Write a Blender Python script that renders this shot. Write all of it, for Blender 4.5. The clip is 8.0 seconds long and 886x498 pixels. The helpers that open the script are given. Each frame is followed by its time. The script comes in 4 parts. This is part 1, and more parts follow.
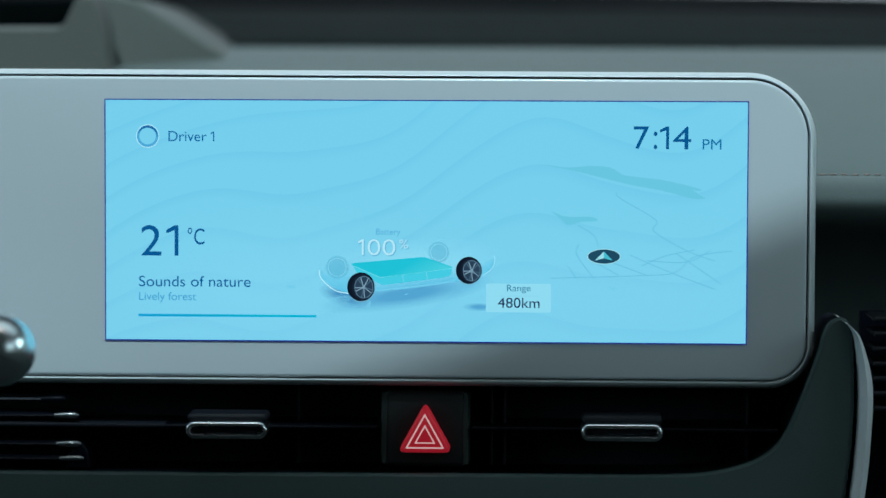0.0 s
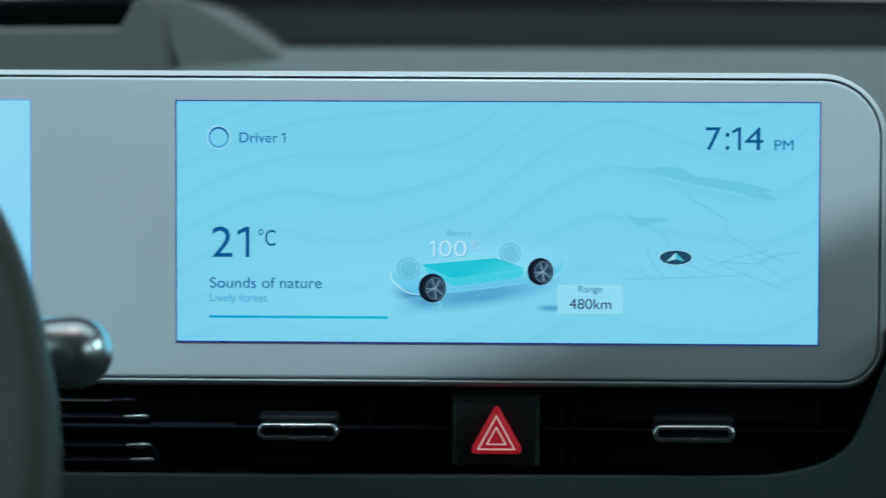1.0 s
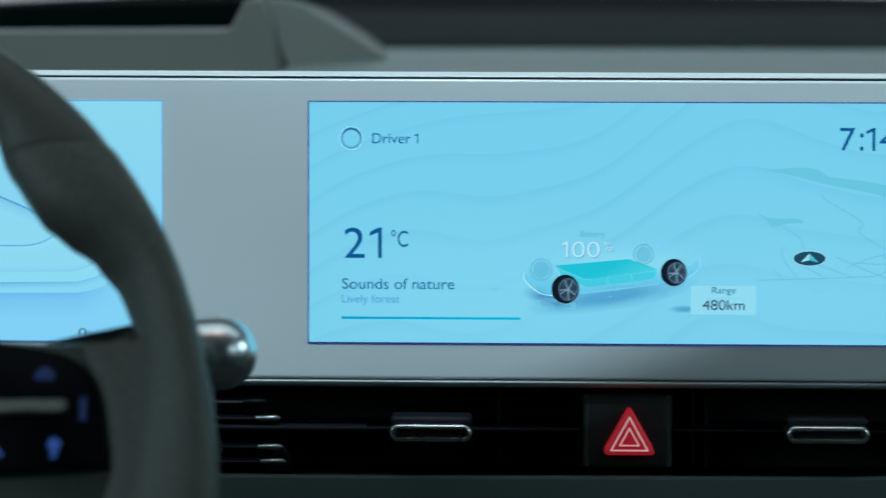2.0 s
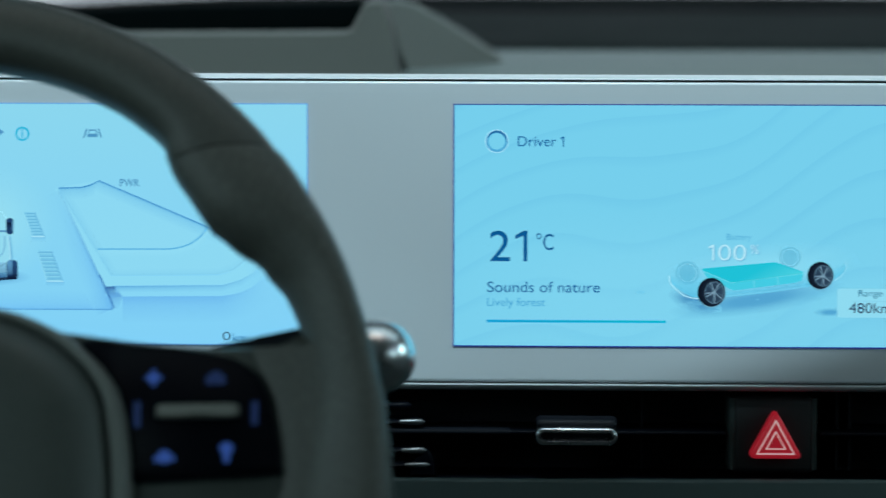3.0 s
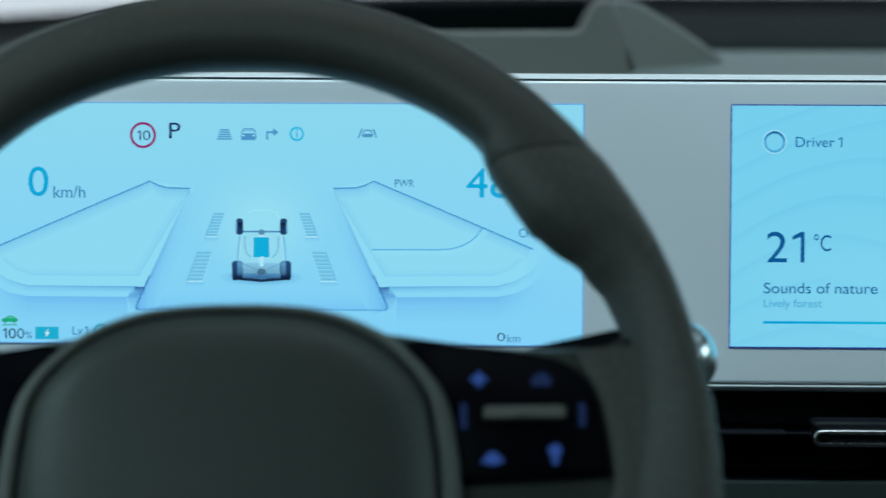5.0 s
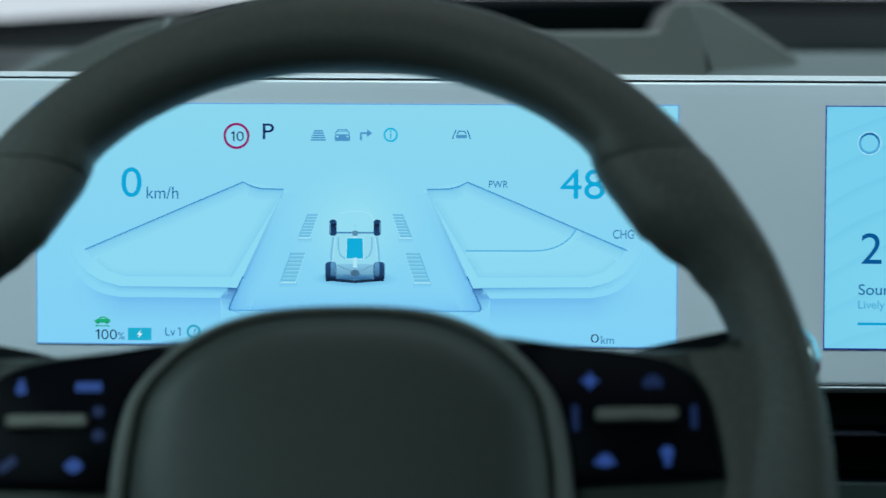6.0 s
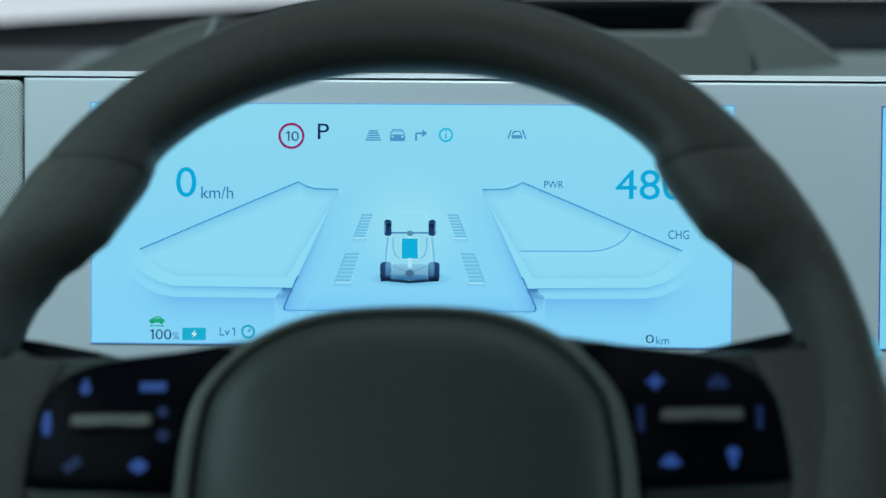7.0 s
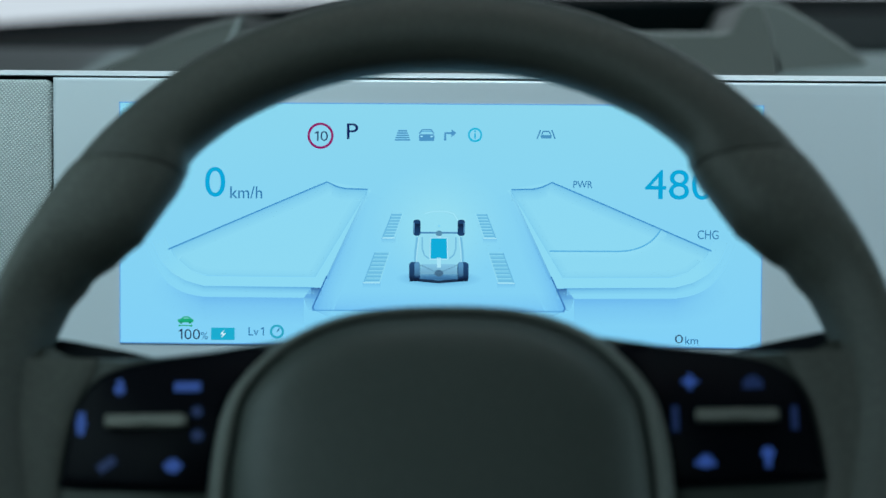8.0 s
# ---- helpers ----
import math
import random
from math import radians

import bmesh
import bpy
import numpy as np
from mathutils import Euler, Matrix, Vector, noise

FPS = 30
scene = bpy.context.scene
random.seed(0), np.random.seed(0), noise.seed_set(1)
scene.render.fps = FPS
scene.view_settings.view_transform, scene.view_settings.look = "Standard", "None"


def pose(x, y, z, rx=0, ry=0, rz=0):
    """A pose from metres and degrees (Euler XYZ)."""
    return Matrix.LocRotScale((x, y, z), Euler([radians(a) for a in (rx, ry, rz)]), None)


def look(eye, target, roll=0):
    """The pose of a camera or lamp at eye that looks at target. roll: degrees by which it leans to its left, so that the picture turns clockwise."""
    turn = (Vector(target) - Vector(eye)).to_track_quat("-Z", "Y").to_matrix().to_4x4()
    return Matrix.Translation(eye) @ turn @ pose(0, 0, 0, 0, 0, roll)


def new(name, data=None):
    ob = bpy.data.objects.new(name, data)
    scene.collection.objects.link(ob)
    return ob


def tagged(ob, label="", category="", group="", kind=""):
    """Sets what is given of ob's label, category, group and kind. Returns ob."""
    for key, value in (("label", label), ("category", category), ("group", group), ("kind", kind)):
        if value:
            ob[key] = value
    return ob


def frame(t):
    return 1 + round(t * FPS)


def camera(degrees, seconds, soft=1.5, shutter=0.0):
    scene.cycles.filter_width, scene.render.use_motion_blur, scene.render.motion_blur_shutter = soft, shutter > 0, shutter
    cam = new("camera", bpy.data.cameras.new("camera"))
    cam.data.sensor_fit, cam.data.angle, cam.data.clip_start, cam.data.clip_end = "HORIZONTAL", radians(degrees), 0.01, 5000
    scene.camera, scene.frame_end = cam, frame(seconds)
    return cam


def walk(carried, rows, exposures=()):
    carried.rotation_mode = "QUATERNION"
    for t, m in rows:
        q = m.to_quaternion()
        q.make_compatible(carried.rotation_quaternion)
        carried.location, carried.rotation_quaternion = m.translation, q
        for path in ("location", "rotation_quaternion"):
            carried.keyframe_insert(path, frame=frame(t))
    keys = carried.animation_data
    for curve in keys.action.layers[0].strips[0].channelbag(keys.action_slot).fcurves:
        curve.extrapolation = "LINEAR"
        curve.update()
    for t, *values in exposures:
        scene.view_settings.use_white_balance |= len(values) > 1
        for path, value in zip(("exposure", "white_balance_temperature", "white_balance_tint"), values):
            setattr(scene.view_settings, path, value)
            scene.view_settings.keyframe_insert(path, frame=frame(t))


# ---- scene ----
cam = camera(18.0, 8.0, shutter=0.5)
cam.data.dof.use_dof, cam.data.dof.focus_distance, cam.data.dof.aperture_fstop = True, 1.272, 5.0
# seconds, eye (x, y, z), yaw, pitch, roll
ROWS = [
    (0.0, 0.05324, -1.271, 1.06414, 2.0288, -3.4494, 0.226),
    (0.5, 0.04443, -1.271, 1.06447, 2.0288, -3.4494, 0.206),
    (1.0, 0.02071, -1.271, 1.06450, 2.0288, -3.4494, 0.177),
    (2.5, -0.07250, -1.271, 1.06499, 2.0288, -3.4494, 0.142),
    (3.0, -0.10606, -1.271, 1.06581, 2.0288, -3.4494, 0.118),
    (3.5, -0.13946, -1.271, 1.06571, 2.0288, -3.4494, 0.121),
    (4.0, -0.17080, -1.271, 1.06547, 2.0288, -3.4494, 0.128),
    (4.5, -0.20012, -1.271, 1.06537, 2.0288, -3.4494, 0.150),
    (5.0, -0.23164, -1.271, 1.06559, 2.0288, -3.4494, 0.188),
    (6.5, -0.28799, -1.271, 1.06591, 2.0288, -3.4494, 0.263),
    (7.0, -0.29939, -1.271, 1.06583, 2.0288, -3.4494, 0.304),
    (7.5, -0.30744, -1.271, 1.06578, 2.0288, -3.4494, 0.316),
    (8.0, -0.31263, -1.271, 1.06571, 2.0288, -3.4494, 0.325),
]


def aimed(x, y, z, yaw, pitch, roll):
    a, b = radians(yaw), radians(pitch)
    way = Vector((-math.sin(a) * math.cos(b), math.cos(a) * math.cos(b), math.sin(b)))
    return look((x, y, z), Vector((x, y, z)) + 2 * way, roll)


walk(cam, [(t, aimed(*row)) for t, *row in ROWS])

# ---- world and light ----
world = bpy.data.worlds.new("overcast_sky")
world.use_nodes = True
scene.world = world
wn = world.node_tree.nodes
sky = wn.new("ShaderNodeTexSky")
sky.sky_type, sky.sun_disc = "NISHITA", False
sky.sun_elevation, sky.sun_rotation, sky.dust_density = radians(60), radians(180), 4.0
world.node_tree.links.new(sky.outputs[0], wn["Background"].inputs[0])
wn["Background"].inputs[1].default_value = 0.05

sun = bpy.data.lights.new("sun", "SUN")
sun.energy, sun.angle, sun.color = 2.8, radians(1.2), (0.66, 0.91, 1.0)
new("sun", sun).matrix_world = look((0, -1.0, 2.732), (0, 0, 1))


def window_light(name, eye, target, w, h, watts, color=(0.62, 0.97, 1.0)):
    """Sky light that falls in through an opening of the cabin."""
    lamp = bpy.data.lights.new(name, "AREA")
    lamp.shape, lamp.size, lamp.size_y, lamp.energy, lamp.color = "RECTANGLE", w, h, watts, color
    new(name, lamp).matrix_world = look(eye, target)


window_light("sky_light_roof", (0.02, -0.13, 1.65), (0.02, -0.13, 0.0), 1.1, 0.40, 0.64)
window_light("sky_light_windscreen", (0.0, 0.62, 1.45), (0.0, 0.2, 0.95), 1.2, 0.3, 0.42)
window_light("sky_light_left_rear", (-0.78, -0.95, 1.25), (-0.3, -0.2, 0.95), 0.5, 0.35, 0.95)
window_light("sky_light_left_front", (-0.78, -0.30, 1.20), (-0.35, -0.23, 0.93), 0.35, 0.25, 0.45)
window_light("sky_light_right_front", (0.78, -0.20, 1.25), (-0.2, -0.18, 0.98), 0.35, 0.25, 1.0)
window_light("sky_light_right_rear", (0.78, -0.95, 1.25), (-0.3, -0.2, 0.95), 0.5, 0.35, 0.5)


# ---- materials ----
def material(name, color, rough=0.5, metal=0.0, grain=0.0, grain_scale=900.0, stain=0.08, stain_scale=14.0, coat=0.0, bump=0.15, spec=0.5, voronoi=False):
    """A surface with fine grain (relief and tone) and broad, faint wear."""
    m = bpy.data.materials.new(name)
    m.use_nodes = True
    nt = m.node_tree
    b = nt.nodes["Principled BSDF"]
    b.inputs["Roughness"].default_value, b.inputs["Metallic"].default_value = rough, metal
    b.inputs["Coat Weight"].default_value, b.inputs["Coat Roughness"].default_value = coat, 0.08
    b.inputs["Specular IOR Level"].default_value = spec
    co = nt.nodes.new("ShaderNodeTexCoord")
    broad = nt.nodes.new("ShaderNodeTexNoise")
    broad.inputs["Scale"].default_value, broad.inputs["Detail"].default_value = stain_scale, 5
    nt.links.new(co.outputs["Object"], broad.inputs["Vector"])
    fine = nt.nodes.new("ShaderNodeTexVoronoi" if voronoi else "ShaderNodeTexNoise")
    fine.inputs["Scale"].default_value = grain_scale
    nt.links.new(co.outputs["Object"], fine.inputs["Vector"])
    fine_out = fine.outputs["Distance"] if voronoi else fine.outputs[0]
    tone = nt.nodes.new("ShaderNodeMapRange")
    tone.inputs["To Min"].default_value, tone.inputs["To Max"].default_value = 1 - stain, 1 + stain
    nt.links.new(broad.outputs[0], tone.inputs["Value"])
    tone2 = nt.nodes.new("ShaderNodeMapRange")
    tone2.inputs["To Min"].default_value, tone2.inputs["To Max"].default_value = 1 - grain, 1 + grain
    nt.links.new(fine_out, tone2.inputs["Value"])
    mul = nt.nodes.new("ShaderNodeMath")
    mul.operation = "MULTIPLY"
    nt.links.new(tone.outputs[0], mul.inputs[0])
    nt.links.new(tone2.outputs[0], mul.inputs[1])
    scale = nt.nodes.new("ShaderNodeVectorMath")
    scale.operation = "SCALE"
    scale.inputs[0].default_value = color
    nt.links.new(mul.outputs[0], scale.inputs["Scale"])
    nt.links.new(scale.outputs[0], b.inputs["Base Color"])
    r = nt.nodes.new("ShaderNodeMapRange")
    r.inputs["To Min"].default_value, r.inputs["To Max"].default_value = rough * 0.85, min(1, rough * 1.15)
    nt.links.new(broad.outputs[0], r.inputs["Value"])
    nt.links.new(r.outputs[0], b.inputs["Roughness"])
    if bump:
        bp = nt.nodes.new("ShaderNodeBump")
        bp.inputs["Strength"].default_value, bp.inputs["Distance"].default_value = bump, 0.0004
        nt.links.new(fine_out, bp.inputs["Height"])
        nt.links.new(bp.outputs[0], b.inputs["Normal"])
    return m


def weave(name, color):
    """A coarse two-tone woven cloth: warp and weft as two crossed waves."""
    m = material(name, color, 0.85, grain=0.1, grain_scale=1500, bump=0)
    nt = m.node_tree
    b = nt.nodes["Principled BSDF"]
    co = nt.nodes["Texture Coordinate"]
    waves = []
    turn = nt.nodes.new("ShaderNodeMapping")
    turn.inputs["Rotation"].default_value = (0, radians(40), 0)
    nt.links.new(co.outputs["Object"], turn.inputs[0])
    for axis in ("X", "Z"):
        w = nt.nodes.new("ShaderNodeTexWave")
        w.bands_direction = axis
        w.inputs["Scale"].default_value, w.inputs["Distortion"].default_value, w.inputs["Detail"].default_value = 250, 0.8, 1
        nt.links.new(turn.outputs[0], w.inputs["Vector"])
        waves.append(w)
    mul = nt.nodes.new("ShaderNodeMath")
    mul.operation = "MULTIPLY"
    nt.links.new(waves[0].outputs["Fac"], mul.inputs[0])
    nt.links.new(waves[1].outputs["Fac"], mul.inputs[1])
    mix = nt.nodes.new("ShaderNodeMix")
    mix.data_type = "RGBA"
    mix.inputs["A"].default_value, mix.inputs["B"].default_value = (*[c * 0.72 for c in color], 1), (*[min(1, c * 1.25) for c in color], 1)
    nt.links.new(mul.outputs[0], mix.inputs["Factor"])
    nt.links.new(mix.outputs["Result"], b.inputs["Base Color"])
    bp = nt.nodes.new("ShaderNodeBump")
    bp.inputs["Strength"].default_value, bp.inputs["Distance"].default_value = 0.6, 0.0006
    nt.links.new(mul.outputs[0], bp.inputs["Height"])
    nt.links.new(bp.outputs[0], b.inputs["Normal"])
    return m


def lin(c):
    return c / 12.92 if c <= 0.04045 else ((c + 0.055) / 1.055) ** 2.4


def rgb(r, g, b):
    return tuple(lin(c / 255) for c in (r, g, b))


UI = {}


def ui(r, g, b):
    """A lit area of a display, in the screen's own colour."""
    if (r, g, b) not in UI:
        m = bpy.data.materials.new("display_ink")
        m.use_nodes = True
        p = m.node_tree.nodes["Principled BSDF"]
        p.inputs["Base Color"].default_value = (0.004, 0.004, 0.004, 1)
        p.inputs["Roughness"].default_value, p.inputs["Specular IOR Level"].default_value = 0.5, 0.04
        p.inputs["Emission Color"].default_value = (*rgb(r, g, b), 1)
        p.inputs["Emission Strength"].default_value = 1.0
        UI[(r, g, b)] = m
    return UI[(r, g, b)]


SOFT_INKS = {}


def ui_soft(r, g, b):
    """A display colour that fades out over what lies under it."""
    if (r, g, b) not in SOFT_INKS:
        m = ui(r, g, b).copy()
        at = m.node_tree.nodes.new("ShaderNodeAttribute")
        at.attribute_name = "fade"
        m.node_tree.links.new(at.outputs["Fac"], m.node_tree.nodes["Principled BSDF"].inputs["Alpha"])
        SOFT_INKS[(r, g, b)] = m
    return SOFT_INKS[(r, g, b)]


def screen_background(name, top, bottom, ripple, x0, x1, z0, z1):
    """The picture behind the display's figures: a vertical blend with faint drifting contour waves."""
    m = bpy.data.materials.new(name)
    m.use_nodes = True
    nt = m.node_tree
    p = nt.nodes["Principled BSDF"]
    p.inputs["Base Color"].default_value = (0.004, 0.004, 0.004, 1)
    p.inputs["Roughness"].default_value, p.inputs["Specular IOR Level"].default_value = 0.5, 0.06
    co = nt.nodes.new("ShaderNodeTexCoord")
    sep = nt.nodes.new("ShaderNodeSeparateXYZ")
    nt.links.new(co.outputs["Object"], sep.inputs[0])
    up = nt.nodes.new("ShaderNodeMapRange")
    up.inputs["From Min"].default_value, up.inputs["From Max"].default_value = z0, z1
    nt.links.new(sep.outputs["Z"], up.inputs["Value"])
    mix = nt.nodes.new("ShaderNodeMix")
    mix.data_type = "RGBA"
    mix.inputs["A"].default_value, mix.inputs["B"].default_value = (*rgb(*bottom), 1), (*rgb(*top), 1)
    nt.links.new(up.outputs[0], mix.inputs["Factor"])
    noise_tex = nt.nodes.new("ShaderNodeTexNoise")
    noise_tex.inputs["Scale"].default_value, noise_tex.inputs["Detail"].default_value = 1.0, 0.5
    squash = nt.nodes.new("ShaderNodeMapping")
    squash.inputs["Scale"].default_value = (7.5, 1, 4.0)
    squash.inputs["Location"].default_value = (0.35, 0, 0.2)
    nt.links.new(co.outputs["Object"], squash.inputs[0])
    nt.links.new(squash.outputs[0], noise_tex.inputs["Vector"])
    tall = nt.nodes.new("ShaderNodeMath")
    tall.operation = "MULTIPLY"
    tall.inputs[1].default_value = 54.0
    nt.links.new(sep.outputs["Z"], tall.inputs[0])
    many = nt.nodes.new("ShaderNodeMath")
    many.operation = "MULTIPLY_ADD"
    many.inputs[1].default_value = 7.5
    nt.links.new(noise_tex.outputs[0], many.inputs[0])
    rise = nt.nodes.new("ShaderNodeMath")  # the contours climb to one side
    rise.operation = "MULTIPLY_ADD"
    rise.inputs[1].default_value = -13.0
    nt.links.new(sep.outputs["X"], rise.inputs[0])
    nt.links.new(tall.outputs[0], rise.inputs[2])
    nt.links.new(rise.outputs[0], many.inputs[2])
    saw = nt.nodes.new("ShaderNodeMath")
    saw.operation = "FRACT"
    nt.links.new(many.outputs[0], saw.inputs[0])
    band = nt.nodes.new("ShaderNodeMapRange")
    band.inputs["From Min"].default_value, band.inputs["From Max"].default_value = 0.72, 1.0
    nt.links.new(saw.outputs[0], band.inputs["Value"])
    fac = nt.nodes.new("ShaderNodeMath")
    fac.operation = "MULTIPLY"
    fac.inputs[1].default_value = ripple
    nt.links.new(band.outputs[0], fac.inputs[0])
    wave = nt.nodes.new("ShaderNodeMix")
    wave.data_type = "RGBA"
    wave.inputs["B"].default_value = (*rgb(88, 178, 222), 1)
    nt.links.new(fac.outputs[0], wave.inputs["Factor"])
    nt.links.new(mix.outputs["Result"], wave.inputs["A"])
    nt.links.new(wave.outputs["Result"], p.inputs["Emission Color"])
    p.inputs["Emission Strength"].default_value = 1.0
    return m


WHITE = material("satin_white_panel", (0.565, 0.615, 0.65), 0.24, grain=0.02, grain_scale=1500, stain=0.02, bump=0.02)
RIM = material("satin_white_lip", (0.56, 0.60, 0.62), 0.3, metal=0.0, grain=0.02, bump=0.02)
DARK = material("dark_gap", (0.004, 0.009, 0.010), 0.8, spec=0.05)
GLOSS = material("black_gloss_trim", (0.002, 0.003, 0.006), 0.42, stain=0.05, bump=0.02, spec=0.07)
BLACK = material("black_plastic", (0.006, 0.008, 0.013), 0.55, grain=0.15, spec=0.25)
DASH = material("grey_green_soft_plastic", (0.108, 0.133, 0.130), 0.6, grain=0.12, grain_scale=1400, bump=0.25)
CHEEK = material("grey_green_moulded_plastic", (0.038, 0.066, 0.066), 0.65, grain=0.12, grain_scale=1400, bump=0.25)
BLOCK = material("dark_teal_switch_plastic", (0.004, 0.007, 0.008), 0.6, grain=0.12)
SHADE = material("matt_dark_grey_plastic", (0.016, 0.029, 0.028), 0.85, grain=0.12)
SHELF = material("matt_dark_shelf_plastic", (0.020, 0.034, 0.032), 0.85, grain=0.12, spec=0.12)
# pale colour that paints the highlight on the hood's slot edge
HOOD_HIGHLIGHT = material("pale_hood_highlight", (0.26, 0.28, 0.275), 0.5, grain=0.05)
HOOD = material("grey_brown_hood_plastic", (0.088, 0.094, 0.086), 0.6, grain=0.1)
# hood plastic lightened where the shoulder would catch the light
SHOULDER_LIT = material("lit_grey_hood_plastic", (0.104, 0.112, 0.104), 0.6, grain=0.1)
LEATHER = material("dark_grey_leather", (0.090, 0.092, 0.080), 0.5, grain=0.25, grain_scale=750, bump=0.35, voronoi=True)
FRAME = material("mid_grey_moulded_plastic", (0.185, 0.195, 0.176), 0.4, grain=0.12, grain_scale=1200, bump=0.15)
GRIP = material("grey_perforated_leather", (0.108, 0.110, 0.095), 0.55, grain=0.3, grain_scale=620, bump=0.4, voronoi=True)
PADSKIN = material("dark_grey_moulded_skin", (0.072, 0.082, 0.072), 0.43, grain=0.2, grain_scale=900, bump=0.3, voronoi=True)
CHROME = material("satin_chrome", (0.84, 0.85, 0.87), 0.27, metal=1.0, grain=0.03, bump=0.02)
KNOBM = material("brushed_metal_knob", (0.88, 0.89, 0.90), 0.27, metal=0.95, grain=0.05, bump=0.03)
EDGEM = material("satin_silver_paint", (0.88, 0.89, 0.91), 0.35, metal=0.1, grain=0.03, bump=0.02)
TIP = material("polished_dark_metal", (0.22, 0.235, 0.245), 0.38, metal=1.0)
SILVER = material("matt_silver_roller", (0.26, 0.26, 0.23), 0.5, metal=0.3, grain=0.1)
RED = material("red_hazard_plastic", (0.55, 0.012, 0.03), 0.35, grain=0.05)
PINK = material("pale_print", (0.85, 0.62, 0.62), 0.5)
for m_, glow, k_ in ((RED, (1.0, 0.03, 0.06, 1), 0.19), (PINK, (1.0, 0.62, 0.6, 1), 0.42)):  # the switch is backlit
    m_.node_tree.nodes["Principled BSDF"].inputs["Emission Color"].default_value = glow
    m_.node_tree.nodes["Principled BSDF"].inputs["Emission Strength"].default_value = k_
THREAD = material("orange_thread", (0.30, 0.20, 0.18), 0.8)
CLOTH = weave("woven_light_grey_cloth", (0.46, 0.50, 0.49))
LINING = material("grey_cabin_lining", (0.16, 0.17, 0.165), 0.9, grain=0.15, grain_scale=500)
DARKLINING = material("dark_cabin_lining", (0.035, 0.04, 0.04), 0.9, grain=0.15, grain_scale=500)


def lamp_ink(name, color, strength):
    m = bpy.data.materials.new(name)
    m.use_nodes = True
    p = m.node_tree.nodes["Principled BSDF"]
    p.inputs["Base Color"].default_value = (0.01, 0.01, 0.02, 1)
    p.inputs["Emission Color"].default_value = (*color, 1)
    p.inputs["Emission Strength"].default_value = strength
    return m


ICON = lamp_ink("blue_backlit_symbol", (0.06, 0.18, 0.75), 0.30)
ICON_DIM = lamp_ink("dim_blue_backlit_symbol", (0.025, 0.085, 0.36), 0.15)


# ---- mesh helpers ----
def mesh_of(bm, name, material_, smooth=True, angle=35):
    bmesh.ops.recalc_face_normals(bm, faces=bm.faces)
    me = bpy.data.meshes.new(name)
    if smooth:
        for f in bm.faces:
            f.smooth = True
        for e in bm.edges:
            if len(e.link_faces) == 2 and e.calc_face_angle(0) > radians(angle):
                e.smooth = False
    bm.to_mesh(me)
    bm.free()
    me.materials.append(material_)
    return me


def part(name, bm, material_, parent=None, label="", smooth=True, angle=35):
    ob = new(name, mesh_of(bm, name, material_, smooth, angle))
    ob.parent = parent
    return tagged(ob, label)


def thing(name, label, category, at=None, group="", kind=""):
    ob = new(name)
    ob.empty_display_size = 0.02
    if at is not None:
        ob.matrix_world = at
    return tagged(ob, label, category, group, kind)


def loft(loops, cap_first=False, cap_last=False, closed=True, bm=None):
    """Skin between loops of equally many points."""
    bm = bm or bmesh.new()
    rows = [[bm.verts.new(p) for p in loop] for loop in loops]
    n = len(rows[0])
    for a, b in zip(rows, rows[1:]):
        for i in range(n if closed else n - 1):
            j = (i + 1) % n
            bm.faces.new((a[i], a[j], b[j], b[i]))
    if cap_first:
        bm.faces.new(rows[0])
    if cap_last:
        bm.faces.new(rows[-1])
    return bm


def box(x0, x1, y0, y1, z0, z1, bevel=0.0, seg=2, bm=None):
    out = bm or bmesh.new()
    b = bmesh.new()
    bmesh.ops.create_cube(b, size=1)
    for v in b.verts:
        v.co = Vector((x0 + (v.co.x + 0.5) * (x1 - x0), y0 + (v.co.y + 0.5) * (y1 - y0), z0 + (v.co.z + 0.5) * (z1 - z0)))
    if bevel:
        bmesh.ops.bevel(b, geom=list(b.edges), offset=bevel, segments=seg, profile=0.5, affect="EDGES")
    me = bpy.data.meshes.new("tmp")
    b.to_mesh(me)
    b.free()
    out.from_mesh(me)
    bpy.data.meshes.remove(me)
    return out


def rounded(x0, x1, z0, z1, radii, inset=0.0, n=10):
    """Outline of a rounded rectangle in x and z; radii: top right, top left, bottom left, bottom right."""
    x0, x1, z0, z1 = x0 + inset, x1 - inset, z0 + inset, z1 - inset
    pts = []
    corners = ((x1, z1, 0), (x0, z1, 90), (x0, z0, 180), (x1, z0, 270))
    for (cx, cz, a0), r in zip(corners, radii):
        r = max(r - inset, 0.0004)
        ox = cx - r if a0 in (0, 270) else cx + r
        oz = cz - r if a0 in (0, 90) else cz + r
        for i in range(n + 1):
            a = radians(a0 + 90 * i / n)
            pts.append((ox + r * math.cos(a), oz + r * math.sin(a)))
    return pts


def at_y(pts, y):
    return [(x, y, z) for x, z in pts]


def spline(pts, n=8, closed=False):
    """Catmull-Rom through 2D or 3D points."""
    pts = [Vector(p) for p in pts]
    out = []
    m = len(pts)
    for i in range(m if closed else m - 1):
        g = (lambda k: pts[k % m]) if closed else (lambda k: pts[min(max(k, 0), m - 1)])
        a, b, c, d = g(i - 1), g(i), g(i + 1), g(i + 2)
        for k in range(n):
            t = k / n
            out.append(0.5 * (2 * b + (c - a) * t + (2 * a - 5 * b + 4 * c - d) * t * t + (3 * b - a - 3 * c + d) * t ** 3))
    if not closed:
        out.append(pts[-1])
    return out


